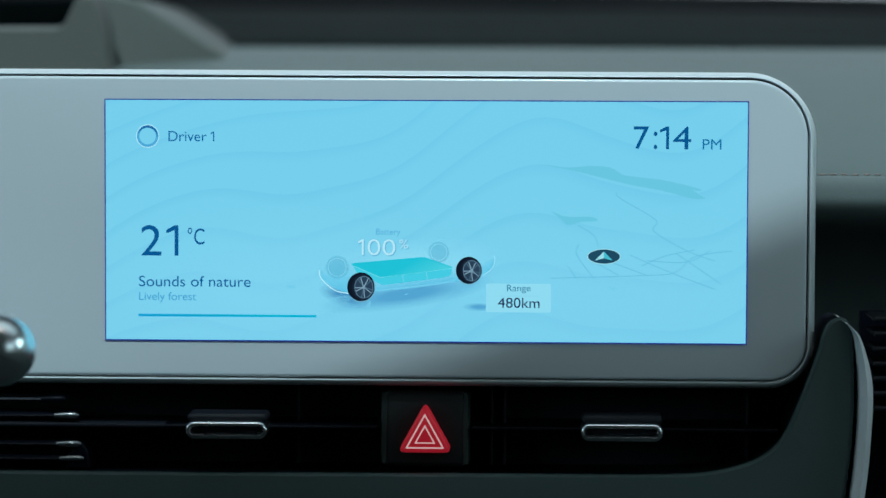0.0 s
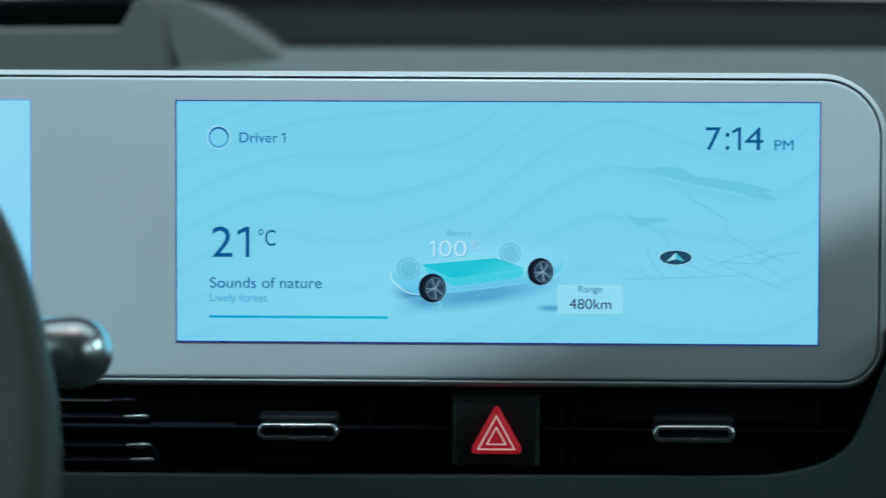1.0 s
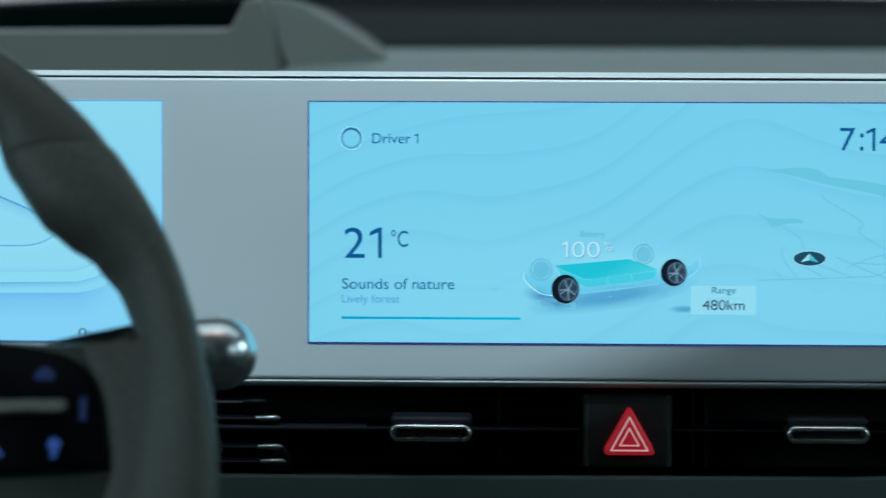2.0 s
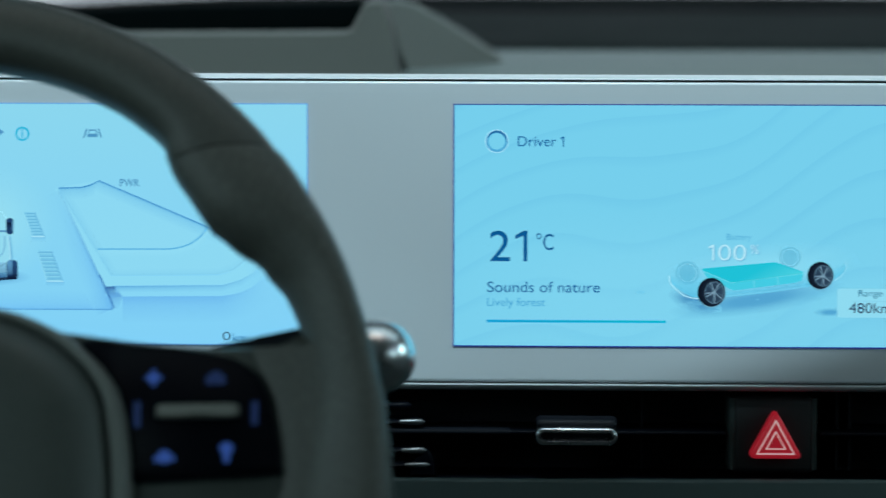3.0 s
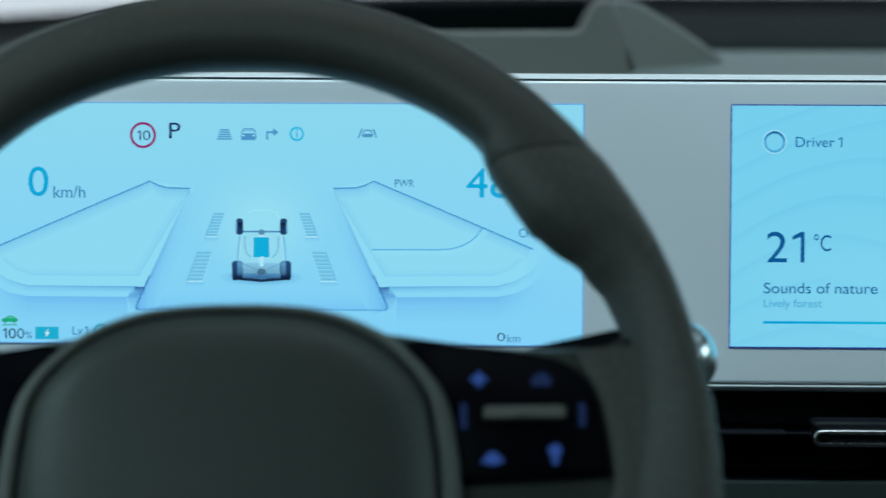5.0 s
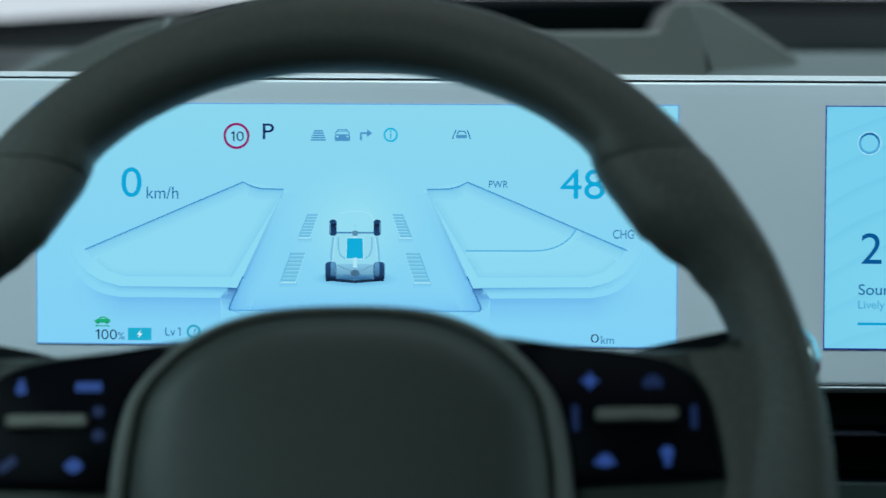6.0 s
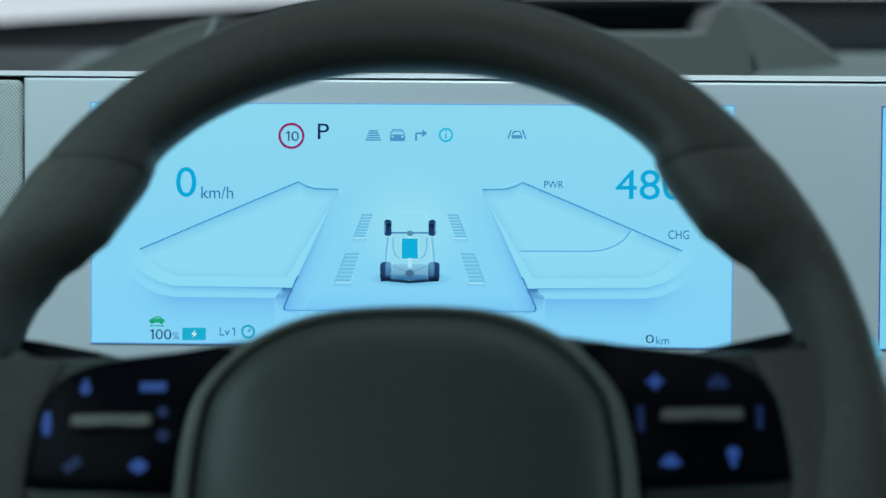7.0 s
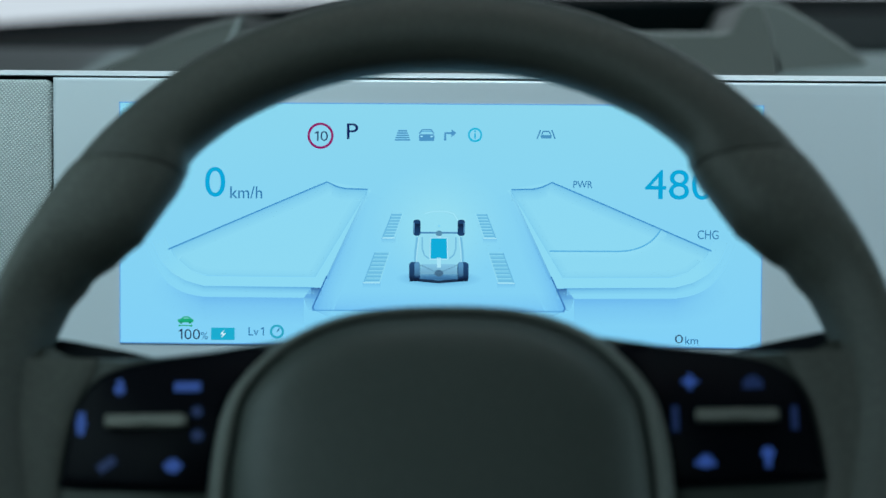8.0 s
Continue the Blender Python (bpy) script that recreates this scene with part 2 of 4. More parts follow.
def sweep_x(profile, xs, bend=None):
    """A profile in y and z carried along x; bend(x) gives (dy, dz)."""
    loops = []
    for x in xs:
        dy, dz = bend(x) if bend else (0, 0)
        loops.append([(x, y + dy, z + dz) for y, z in profile])
    return loft(loops, closed=False)


def lathe_x(profile, cy, cz, n=28):
    return loft([[(x, cy + r * math.cos(2 * math.pi * k / n), cz + r * math.sin(2 * math.pi * k / n)) for k in range(n)] for x, r in profile], True, True)


def inward(outline, d):
    """The outline moved inwards by d along its normals."""
    n = len(outline)
    area = sum(outline[i - 1][0] * outline[i][1] - outline[i][0] * outline[i - 1][1] for i in range(n))
    out = []
    for i in range(n):
        a, b, c = Vector(outline[i - 1]), Vector(outline[i]), Vector(outline[(i + 1) % n])
        e, f = (b - a).normalized(), (c - b).normalized()
        m = Vector((-(e.y + f.y), e.x + f.x))
        m = m.normalized() if m.length > 1e-6 else Vector((-e.y, e.x))
        out.append(tuple(b + m * (d if area > 0 else -d)))
    return out


def slab(outline, y0, y1, bevel=0.0):
    """A flat plate with the outline in x and z, from y0 (front) to y1."""
    if bevel:
        c = Vector((sum(p[0] for p in outline) / len(outline), sum(p[1] for p in outline) / len(outline)))
        inner = [Vector(p) + (c - Vector(p)).normalized() * bevel for p in outline]
        return loft([at_y(outline, y1), at_y(outline, y0 + bevel), at_y(inner, y0)], True, True)
    return loft([at_y(outline, y1), at_y(outline, y0)], True, True)


def steps(a, b, n):
    return [a + (b - a) * i / n for i in range(n + 1)]


# ---- cabin shell ----
def shell_wall(name, bm, material_, label, category):
    return tagged(part(name, bm, material_), label, category, kind="structure")


shell_wall("floor", box(-0.85, 0.85, -2.7, 0.9, 0.30, 0.35), DARKLINING, "dark carpeted cabin floor under the dashboard", "floor")
# unseen roof, added to block the sun except through a fitted opening
roof = bmesh.new()
for x0, x1, y0, y1 in ((-0.85, -0.568, -0.62, 0.1), (0.6, 0.85, -0.62, 0.1), (-0.85, 0.85, 0.1, 0.46), (-0.85, 0.85, -2.7, -0.62)):
    box(x0, x1, y0, y1, 1.66, 1.70, bm=roof)
# the rear edge runs aslant so its shadow crosses the panel's lower right
slant = lambda x: max(-0.4395 + 0.225 * x, -0.458)
loft([[(-0.568, -0.619, z), (0.6, -0.619, z)] + [(x, slant(x), z) for x in (0.6, 0.3, 0.1, 0.0, -0.04, -0.08, -0.12, -0.14, -0.18, -0.568)] for z in (1.66, 1.70)], True, True, bm=roof)
shell_wall("ceiling", roof, LINING, "unseen grey roof with an opening cut to shape the sunlight", "ceiling")
for name, x0, x1, sill in (("wall_left", -0.85, -0.8, 1.08), ("wall_right", 0.8, 0.85, 1.08)):
    side = box(x0, x1, -2.7, 0.9, 0.35, sill)
    box(x0, x1, -2.7, 0.9, 1.63, 1.66, bm=side)
    for y0, y1 in ((-2.7, -1.35), (-0.10, 0.9)):
        box(x0, x1, y0, y1, sill, 1.63, bm=side)
    shell_wall(name, side, LINING, "grey lined cabin side with a window opening", "wall")
shell_wall("wall_rear", box(-0.85, 0.85, -2.75, -2.7, 0.35, 1.66), LINING, "grey lined rear end of the cabin", "wall")
m_sky = bpy.data.materials.new("bright_overcast_distance")
m_sky.use_nodes = True
m_sky.node_tree.nodes["Principled BSDF"].inputs["Emission Color"].default_value = (0.60, 0.69, 0.76, 1)
m_sky.node_tree.nodes["Principled BSDF"].inputs["Base Color"].default_value = (0.02, 0.02, 0.02, 1)
m_sky.node_tree.nodes["Principled BSDF"].inputs["Emission Strength"].default_value = 1.0
shell_wall("backdrop", box(-6, 6, 5.0, 5.1, 0.0, 4.0), m_sky, "bright pale overcast distance beyond the windscreen", "backdrop")
shell_wall("wall_front", box(-0.85, 0.85, 0.9, 0.95, 0.30, 1.10), DARKLINING, "dark bulkhead behind the dashboard", "wall")


# ---- dashboard body ----
dashboard = thing("dashboard", "grey-green soft plastic dashboard with stitched edge under the windscreen", "dashboard", kind="structure")
XS = steps(-0.82, 0.82, 40)
pad_profile = [tuple(v) for v in spline([(0.46, 1.06), (0.445, 1.080), (0.42, 1.0838), (0.33, 1.0765), (0.24, 1.0655), (0.16, 1.050), (0.10, 1.035), (0.062, 1.0245), (0.052, 1.0205), (0.0500, 1.0185), (0.0485, 1.0125), (0.0490, 1.0060), (0.0560, 0.9985), (0.078, 0.990), (0.105, 0.972), (0.118, 0.950), (0.122, 0.920), (0.124, 0.885)], 5)]
part("upper_pad", sweep_x(pad_profile, XS), DASH, dashboard)
back_profile = [tuple(v) for v in spline([(0.42, 1.05), (0.45, 1.0835), (0.52, 1.095), (0.64, 1.109), (0.71, 1.1150), (0.715, 1.10)], 4)]
frit_profile = [tuple(v) for v in spline([(0.705, 1.10), (0.711, 1.1158), (0.76, 1.1235), (0.80, 1.1290), (0.83, 1.10)], 4)]
shelf_bend = lambda x: (0, -0.0235 * (max(0, -0.3 - x) / 0.41) ** 1.3 - 0.003 * (max(0, x) / 0.3) ** 2)
part("rear_shelf", sweep_x(back_profile, XS, shelf_bend), SHELF, dashboard, "dark matt plastic shelf below the windscreen")
part("windscreen_seal", sweep_x(frit_profile, XS, shelf_bend), DARK, dashboard, "black seal along the foot of the windscreen")
part("inner_wall", box(-0.82, 0.82, 0.14, 0.16, 0.55, 1.03), BLACK, dashboard)
for i in range(110):
    x = 0.10 + i * 0.0052
    part("stitch", box(x, x + 0.0036, 0.0512, 0.0527, 1.0204, 1.0210, 0.0003, 1), THREAD, dashboard, "orange seam thread" if i == 0 else "")

# lower fascia: a strip below the vents that rises into a moulded cheek with a silver edge
cheek = thing("lower_fascia", "dark green-grey moulded lower fascia with a satin silver edge", "dashboard trim")
rise = [tuple(p) for p in spline([(0.112, 0.8856), (0.124, 0.8862), (0.136, 0.8880), (0.150, 0.8924), (0.1605, 0.900), (0.1670, 0.912), (0.174, 0.930), (0.1785, 0.943), (0.1808, 0.951), (0.1832, 0.9553), (0.1872, 0.9576), (0.1912, 0.9568), (0.1936, 0.951), (0.1946, 0.935), (0.1946, 0.910), (0.192, 0.882), (0.186, 0.845), (0.172, 0.80)], 5)]
fascia_line = [(x, 0.8846 + 0.0008 * max(0, x + 0.1) / 0.2) for x in steps(-0.80, 0.10, 18)] + rise + [(x, 0.78) for x in steps(0.15, -0.80, 18)]
lean = lambda pts, y: [(x, y - 0.28 * max(0, 0.872 - z), z) for x, z in pts]
part("fascia_core", loft([at_y(inward(fascia_line, 0.0022), 0.05), lean(inward(fascia_line, 0.0022), -0.001)], True, True), BLACK, cheek, smooth=False)
part("fascia_panel", loft([at_y(fascia_line, -0.002), lean(fascia_line, -0.0058), lean(inward(fascia_line, 0.0003), -0.0070), lean(inward(fascia_line, 0.0009), -0.0076), lean(inward(fascia_line, 0.0018), -0.0078)], True, True), CHEEK, cheek, angle=14)
edge_a = spline([(0.1883, 0.9570), (0.1913, 0.9545), (0.1943, 0.948), (0.1963, 0.93), (0.1963, 0.908), (0.1933, 0.876), (0.1858, 0.835), (0.1658, 0.79)], 8)
edge_b = spline([(p[0] + 0.0008 + 0.0050 * min(1, max(0, (0.957 - p[1]) / 0.02)), p[1] - 0.0003) for p in [tuple(v) for v in edge_a[::8]]], 8)
part("silver_edge", loft([at_y(edge_a, 0.03), at_y(edge_a, -0.014), [((a[0] + b[0]) / 2, -0.0175, (a[1] + b[1]) / 2) for a, b in zip(edge_a, edge_b)], at_y(edge_b, -0.013), at_y(edge_b, 0.03)], closed=False), EDGEM, cheek, "satin silver edge strip")
side_vent = thing("side_vent", "black plastic air vent with thin horizontal slats", "air vent")
part("vent_box", box(0.2030, 0.40, 0.045, 0.05, 0.87, 0.957), GLOSS, side_vent)
for i in range(7):
    z = 0.915 + i * 0.0068
    part("slat", box(0.2035, 0.395, -0.002, 0.03, z, z + 0.0022, 0.0008, 1), BLACK, side_vent)

# ---- HUD hood behind the wheel ----
hood = thing("instrument_hood", "grey plastic display hood with a dark recessed slot", "dashboard hood")
outline = [(-0.588, 1.045), (-0.583, 1.0600), (-0.570, 1.0665), (-0.553, 1.0745), (-0.530, 1.0850), (-0.508, 1.0938), (-0.490, 1.0985), (-0.478, 1.1010), (-0.476, 1.1005), (-0.476, 1.0925), (-0.472, 1.0915), (-0.216, 1.0935), (-0.212, 1.0945), (-0.205, 1.1085), (-0.200, 1.1105), (-0.193, 1.1100), (-0.187, 1.095), (-0.184, 1.076), (-0.178, 1.045)]
part("hood_shell", loft([at_y(outline, 0.50), at_y(outline, 0.285), at_y(inward(outline, 0.0012), 0.268), at_y(inward(outline, 0.0028), 0.262)], True, True), HOOD, hood, angle=18)
# flat near-black sheet stands in for the depth of the slot
part("slot_back", slab([(-0.490, 1.05), (-0.490, 1.1055), (-0.35, 1.1125), (-0.204, 1.1155), (-0.204, 1.05)], 0.50, 0.52), DARK, hood, "flat near-black sheet behind the hood's slot")
facet = [(-0.205, 1.1075), (-0.200, 1.1100), (-0.186, 1.1110), (-0.176, 1.1085), (-0.158, 1.0980), (-0.144, 1.0890), (-0.131, 1.0800), (-0.1265, 1.0740), (-0.126, 1.050), (-0.176, 1.050), (-0.184, 1.076), (-0.193, 1.098)]
back = lambda x, z: 0.2605 + 0.85 * (x + 0.205) + 0.9 * max(0, z - 1.085)
tilt = lambda pts, d: [(x, back(x, z) + d, z) for x, z in pts]
part("hood_shoulder", loft([[(x, 0.50, z) for x, z in facet], tilt(facet, 0.006), tilt(inward(facet, 0.0008), 0.002), tilt(inward(facet, 0.0022), 0.0)], True, True), SHOULDER_LIT, hood, "sloping shoulder of the hood, coloured as if lit", angle=25)
# added strip carries the highlight of the hood's inner edge
strip_x = lambda z: -0.4780 - 0.42 * (1.101 - z)
part("edge_highlight", loft([[(strip_x(z) + dx, 0.2605 + dy, z) for z in steps(1.084, 1.1000, 6)] for dx, dy in ((-0.0022, 0.004), (-0.0014, 0), (0.0008, 0), (0.0016, 0.004))], closed=False), HOOD_HIGHLIGHT, hood, "pale strip painting the highlight on the hood's edge")


# ---- wide display panel ----
panel = thing("display_panel", "wide satin white panel holding two lit blue displays", "display panel")
PX0, PX1, PZ0, PZ1 = -0.72, 0.1780, 0.9238, 1.0696
RADII = (0.0305, 0.02, 0.02, 0.0215)


def droop(pts):
    """The panel's top edge falls away gently towards its free end."""
    return [(x, y, z - 0.0012 * (max(0, x - 0.03) / 0.11) ** 2 * min(1, max(0, (z - 0.99) / 0.05))) for x, y, z in pts]


def ring(loops):
    """Loops of the housing: inset, depth and how far the top edge is raised."""
    return loft([droop(at_y(rounded(PX0, PX1, PZ0, PZ1 + up, RADII, d, 14), y)) for d, y, up in loops])


part("housing_lip", ring([(0.002, 0.03, 0), (0.0, 0.012, 0), (0.0003, 0.0065, 0), (0.0009, 0.0040, 0), (0.0018, 0.0018, 0.0005), (0.0028, 0.0004, 0.0010), (0.0034, 0.0002, 0.0012), (0.0038, 0.0010, 0.0012), (0.0039, 0.007, 0.0012)]), RIM, panel, "satin silver-white housing lip", angle=60)
part("housing_back", loft([droop(at_y(rounded(PX0, PX1, PZ0, PZ1, RADII, d, 14), y)) for d, y in ((0.001, 0.006), (0.003, 0.03))], True, True), DARK, panel, "dark inner body behind the panel")
FX0 = -0.5362
face_radii = (0.0305, 0.0046, 0.0046, 0.0215)
fo = lambda d, y: droop(at_y(rounded(FX0 - 0.0046, PX1, PZ0, PZ1 + 0.0012, face_radii, 0.0046 + d, 14), y))
part("face_plate", loft([fo(0, 0.006), fo(0, 0.0011), fo(0.0003, 0.0005), fo(0.0009, 0.0001), fo(0.0016, 0.0)], False, True), WHITE, panel, "satin white face plate", angle=60)
co_ = lambda d, y: at_y(rounded(PX0 + 0.005, FX0 - 0.0006, 0.9286, 1.0650, (0.0035, 0.015, 0.015, 0.0035), d, 10), y)
part("cloth_insert", loft([co_(0, 0.006), co_(0, 0.0012), co_(0.0006, 0.0002), co_(0.0016, -0.0003)], False, True), CLOTH, panel, "light grey woven cloth insert", angle=60)

UNIT = 0.292 / 1135


class Screen:
    """A display of 1135 by 426 units whose figures lie in thin layers on its glass."""

    def __init__(self, name, x0, material_, label, border):
        self.x0, self.z1, self.layer = x0, 1.05475, 0
        self.ob = part(name, box(x0, x0 + 0.292, -0.0004, 0.003, 0.94525, 1.05475), material_, panel, label, smooth=False)
        t = 0.0005
        b = bmesh.new()
        for q in ((x0 - t, x0, 0.94525 - t, 1.05475 + t), (x0 + 0.292, x0 + 0.292 + t, 0.94525 - t, 1.05475 + t), (x0, x0 + 0.292, 1.05475, 1.05475 + t), (x0, x0 + 0.292, 0.94525 - t, 0.94525)):
            box(q[0], q[1], -0.0005, 0.003, q[2], q[3], bm=b)
        part("screen_border", b, border, self.ob, smooth=False)

    def co(self, u, v, layer):
        u, v = min(max(u, 0.5), 1134.5), min(max(v, 0.5), 425.5)
        return Vector((self.x0 + u * UNIT, -0.0004 - 0.00008 * layer, self.z1 - v * UNIT))

    def poly(self, name, pts, ink, layer=1):
        b = bmesh.new()
        b.faces.new([b.verts.new(self.co(u, v, layer)) for u, v in pts])
        bmesh.ops.triangulate(b, faces=b.faces)
        return part(name, b, ink, self.ob, smooth=False)

    def line(self, name, pts, width, ink, layer=2, closed=False, taper=False):
        pts = [Vector(p) for p in pts]
        n = len(pts)
        left, right = [], []
        for i, p in enumerate(pts):
            a = pts[(i - 1) % n] if closed or i else p
            c = pts[(i + 1) % n] if closed or i < n - 1 else p
            d = (c - a).normalized()
            w = width / 2 * (math.sin(math.pi * (i + 0.15) / (n - 0.7)) if taper else 1)
            left.append(self.co(*(p + w * Vector((-d.y, d.x))), layer))
            right.append(self.co(*(p - w * Vector((-d.y, d.x))), layer))
        return part(name, loft([left, right], closed=closed), ink, self.ob, smooth=False)

    def faded(self, name, rows, fades, ink, layer, closed):
        """Rows of points, each row with its strength, blended across."""
        ob = part(name, loft([[self.co(u, v, layer) for u, v in row] for row in rows], closed=closed), ink, self.ob, smooth=False)
        fade = ob.data.attributes.new("fade", "FLOAT", "POINT")
        n = len(rows[0])
        for i, item in enumerate(fade.data):
            f = fades[i // n]
            item.value = f[i % n] if isinstance(f, (list, tuple)) else f
        return ob

    def shade(self, name, pts, width, ink, layer, strength, toward, ends=1.0):
        """A strip that is strongest along pts and fades over width towards a point."""
        pts = [Vector(p) for p in pts]
        n = len(pts)
        i = max(n // 2, 1)
        mid, d = (pts[i] + pts[i - 1]) / 2, pts[i] - pts[i - 1]
        side = 1 if Vector((d.y, -d.x)).dot(Vector(toward) - mid) > 0 else -1
        rows = []
        for k in (0, 0.35, 1):
            row = []
            for i, p in enumerate(pts):
                d = (pts[min(i + 1, n - 1)] - pts[max(i - 1, 0)]).normalized()
                row.append(p + Vector((d.y, -d.x)) * width * k * side)
            rows.append(row)
        grow = [strength * (ends + (1 - ends) * i / max(n - 1, 1)) for i in range(n)]
        return self.faded(name, rows, [grow, [g * 0.45 for g in grow], 0.0], ink, layer, False)

    def blob(self, name, u, v, a, b_, ink, layer=1, strength=0.7, turn=0.0, core=0.3, n=36):
        """A soft round shade."""
        c, s_ = math.cos(radians(turn)), math.sin(radians(turn))
        rows = []
        for k in (0.02, core, (1 + core) / 2, 1.0):
            row = []
            for i in range(n):
                x, y = a * k * math.cos(2 * math.pi * i / n), b_ * k * math.sin(2 * math.pi * i / n)
                row.append((u + x * c - y * s_, v + x * s_ + y * c))
            rows.append(row)
        return self.faded(name, rows, [strength, strength * 0.95, strength * 0.4, 0.0], ink, layer, True)

    def ellipse(self, name, u, v, a, b_, ink, layer=1, n=40):
        return self.poly(name, [(u + a * math.cos(2 * math.pi * i / n), v + b_ * math.sin(2 * math.pi * i / n)) for i in range(n)], ink, layer)

    def ring(self, name, u, v, r, width, ink, layer=2, n=44):
        return self.line(name, [(u + r * math.cos(2 * math.pi * i / n), v + r * math.sin(2 * math.pi * i / n)) for i in range(n)], width, ink, layer, True)

    def one(self, name, u0, u1, v0, v1, w, ink, layer=4):
        """The figure 1: a stem with a slanting flag."""
        h = v1 - v0
        return self.poly(name, [(u1 - w, v1), (u1 - w, v0 + h * 0.16), (u0, v0 + h * 0.27), (u0, v0 + h * 0.15), (u1 - w, v0), (u1, v0), (u1, v1)], ink, layer)

    def text(self, name, body, u0, u1, v0, v1, ink, layer=4, thin=0.0):
        """The words fitted into u0 to u1 and v0 (top) to v1 (bottom)."""
        cu = bpy.data.curves.new(name, "FONT")
        cu.body, cu.size, cu.offset = body, 1, -thin
        ob = new(name, cu)
        me = bpy.data.meshes.new_from_object(ob.evaluated_get(bpy.context.evaluated_depsgraph_get()))
        bpy.data.objects.remove(ob)
        bpy.data.curves.remove(cu)
        co = [v.co.copy() for v in me.vertices]
        xa, xb = min(c.x for c in co), max(c.x for c in co)
        ya, yb = min(c.y for c in co), max(c.y for c in co)
        for v, c in zip(me.vertices, co):
            v.co = self.co(u0 + (c.x - xa) / (xb - xa) * (u1 - u0), v1 - (c.y - ya) / (yb - ya) * (v1 - v0), layer)
        me.materials.clear()
        me.materials.append(ink)
        ob = new(name, me)
        ob.parent = self.ob
        return ob


NAVY = ui(28, 44, 140)
CS = Screen("center_screen", -0.146, screen_background("center_picture", (116, 206, 236), (120, 207, 236), 0.2, -0.146, 0.146, 0.945, 1.055), "lit pale blue display with climate, range and map", NAVY)
INK = ui(0, 84, 144)
# user mark, words and figures
CS.ring("user_mark", 75, 64, 17, 4.4, ui(74, 166, 214))
CS.line("user_mark_shade", [(75 + 17 * math.cos(a), 64 + 17 * math.sin(a)) for a in steps(math.pi * 1.05, math.pi * 2.05, 24)], 4.4, ui(26, 104, 164), 3, taper=True)
CS.ring("user_mark_light", 75, 64, 20, 1.6, ui(170, 230, 250), 3)
CS.text("user_text", "Driver", 112, 180, 55, 73, ui(0, 96, 160), thin=0.0)
CS.one("user_figure", 187, 193.5, 55.5, 73, 2.2, ui(0, 96, 160))
CS.text("temperature_text", "2", 63, 99, 222, 276, INK, thin=0.0)
CS.one("temperature_figure", 108, 129.5, 222, 276, 6.8, INK)
CS.text("degree_text", "\u00b0C", 146, 176, 226, 256, INK, thin=0.0)
CS.text("title_text", "Sounds of nature", 59, 258, 312, 331, ui(0, 88, 150), thin=0.0)
CS.text("subtitle_text", "Lively forest", 59, 161, 341, 360, ui(62, 156, 206), thin=0.0)
CS.poly("progress_bar", [(58, 380), (375, 380), (375, 384.5), (58, 384.5)], ui(0, 178, 216), 3)
CS.faded("progress_tint", [[(58, 380), (58, 384.5)], [(300, 380), (300, 384.5)]], [0.8, 0.0], ui_soft(0, 148, 210), 4, False)
for figure, u0, u1, v0 in (("7", 935, 962, 43), (":", 970, 976.5, 52), ("4", 1004, 1036, 43)):
    CS.text("clock_text", figure, u0, u1, v0, 83, ui(0, 84, 142), thin=0.0)
CS.one("clock_figure", 981, 997, 43, 83, 5.2, ui(0, 84, 142))
CS.text("clock_suffix", "PM", 1056, 1089, 65, 83, ui(0, 108, 164), thin=0.0)
# chassis picture
CS.blob("screen_light", 330, 330, 420, 150, ui_soft(134, 216, 242), 0.4, 0.4)
CS.blob("screen_light", 900, 330, 380, 150, ui_soft(132, 214, 240), 0.6, 0.3)
CS.blob("chassis_shadow", 535, 342, 160, 26, ui_soft(58, 142, 196), 2, 0.75, -9)
CS.blob("chassis_shadow", 425, 346, 50, 20, ui_soft(40, 118, 178), 2, 0.8, 18)
CS.blob("chassis_light", 535, 290, 180, 46, ui_soft(150, 226, 246), 3, 0.5, -8)
CS.blob("body_ghost", 425, 312, 56, 32, ui_soft(104, 200, 232), 4, 0.7, 12)
CS.line("body_outline", [tuple(v) for v in spline([(380, 300), (384, 316), (408, 336), (432, 341)], 5)], 1.8, ui(176, 232, 248), 5)
CS.line("body_outline", [tuple(v) for v in spline([(480, 336), (560, 327), (620, 318)], 5)], 1.6, ui(170, 230, 248), 5)
for u, v, r in ((412, 295, 22), (592, 267, 20)):
    CS.blob("far_wheel", u, v, r, r, ui_soft(86, 178, 212), 6, 0.6, 0, 0.86)
    CS.ring("far_wheel_rim", u, v, r * 0.72, 1.2, ui(134, 212, 236), 7)
CS.faded("body_side", [[tuple(v) for v in spline([(382, 300), (400, 308), (440, 312), (520, 318), (616, 300), (660, 290), (690, 276)], 4)], [tuple(v) for v in spline([(384, 314), (410, 332), (434, 339), (520, 334), (622, 319), (664, 309), (690, 290)], 4)]], [0.15, 0.8], ui_soft(92, 196, 232), 7, False)
CS.poly("battery_side", [(439, 290), (489, 312), (616, 295), (613, 308), (600, 312), (494, 326), (486, 323), (446, 303)], ui(66, 202, 226), 8)
CS.poly("battery_top", [(437, 289), (441, 287), (560, 276), (568, 276), (614, 292), (617, 295), (612, 297), (494, 313), (487, 312), (441, 292)], ui(28, 192, 214), 9)
CS.faded("battery_shine", [[(560, 276), (494, 313)], [(617, 294), (617, 295)]], [0.0, 0.55], ui_soft(96, 218, 232), 10, False)
CS.line("battery_edge", [(441, 292), (489, 312.5), (616, 295.5)], 1.2, ui(110, 220, 236), 10)
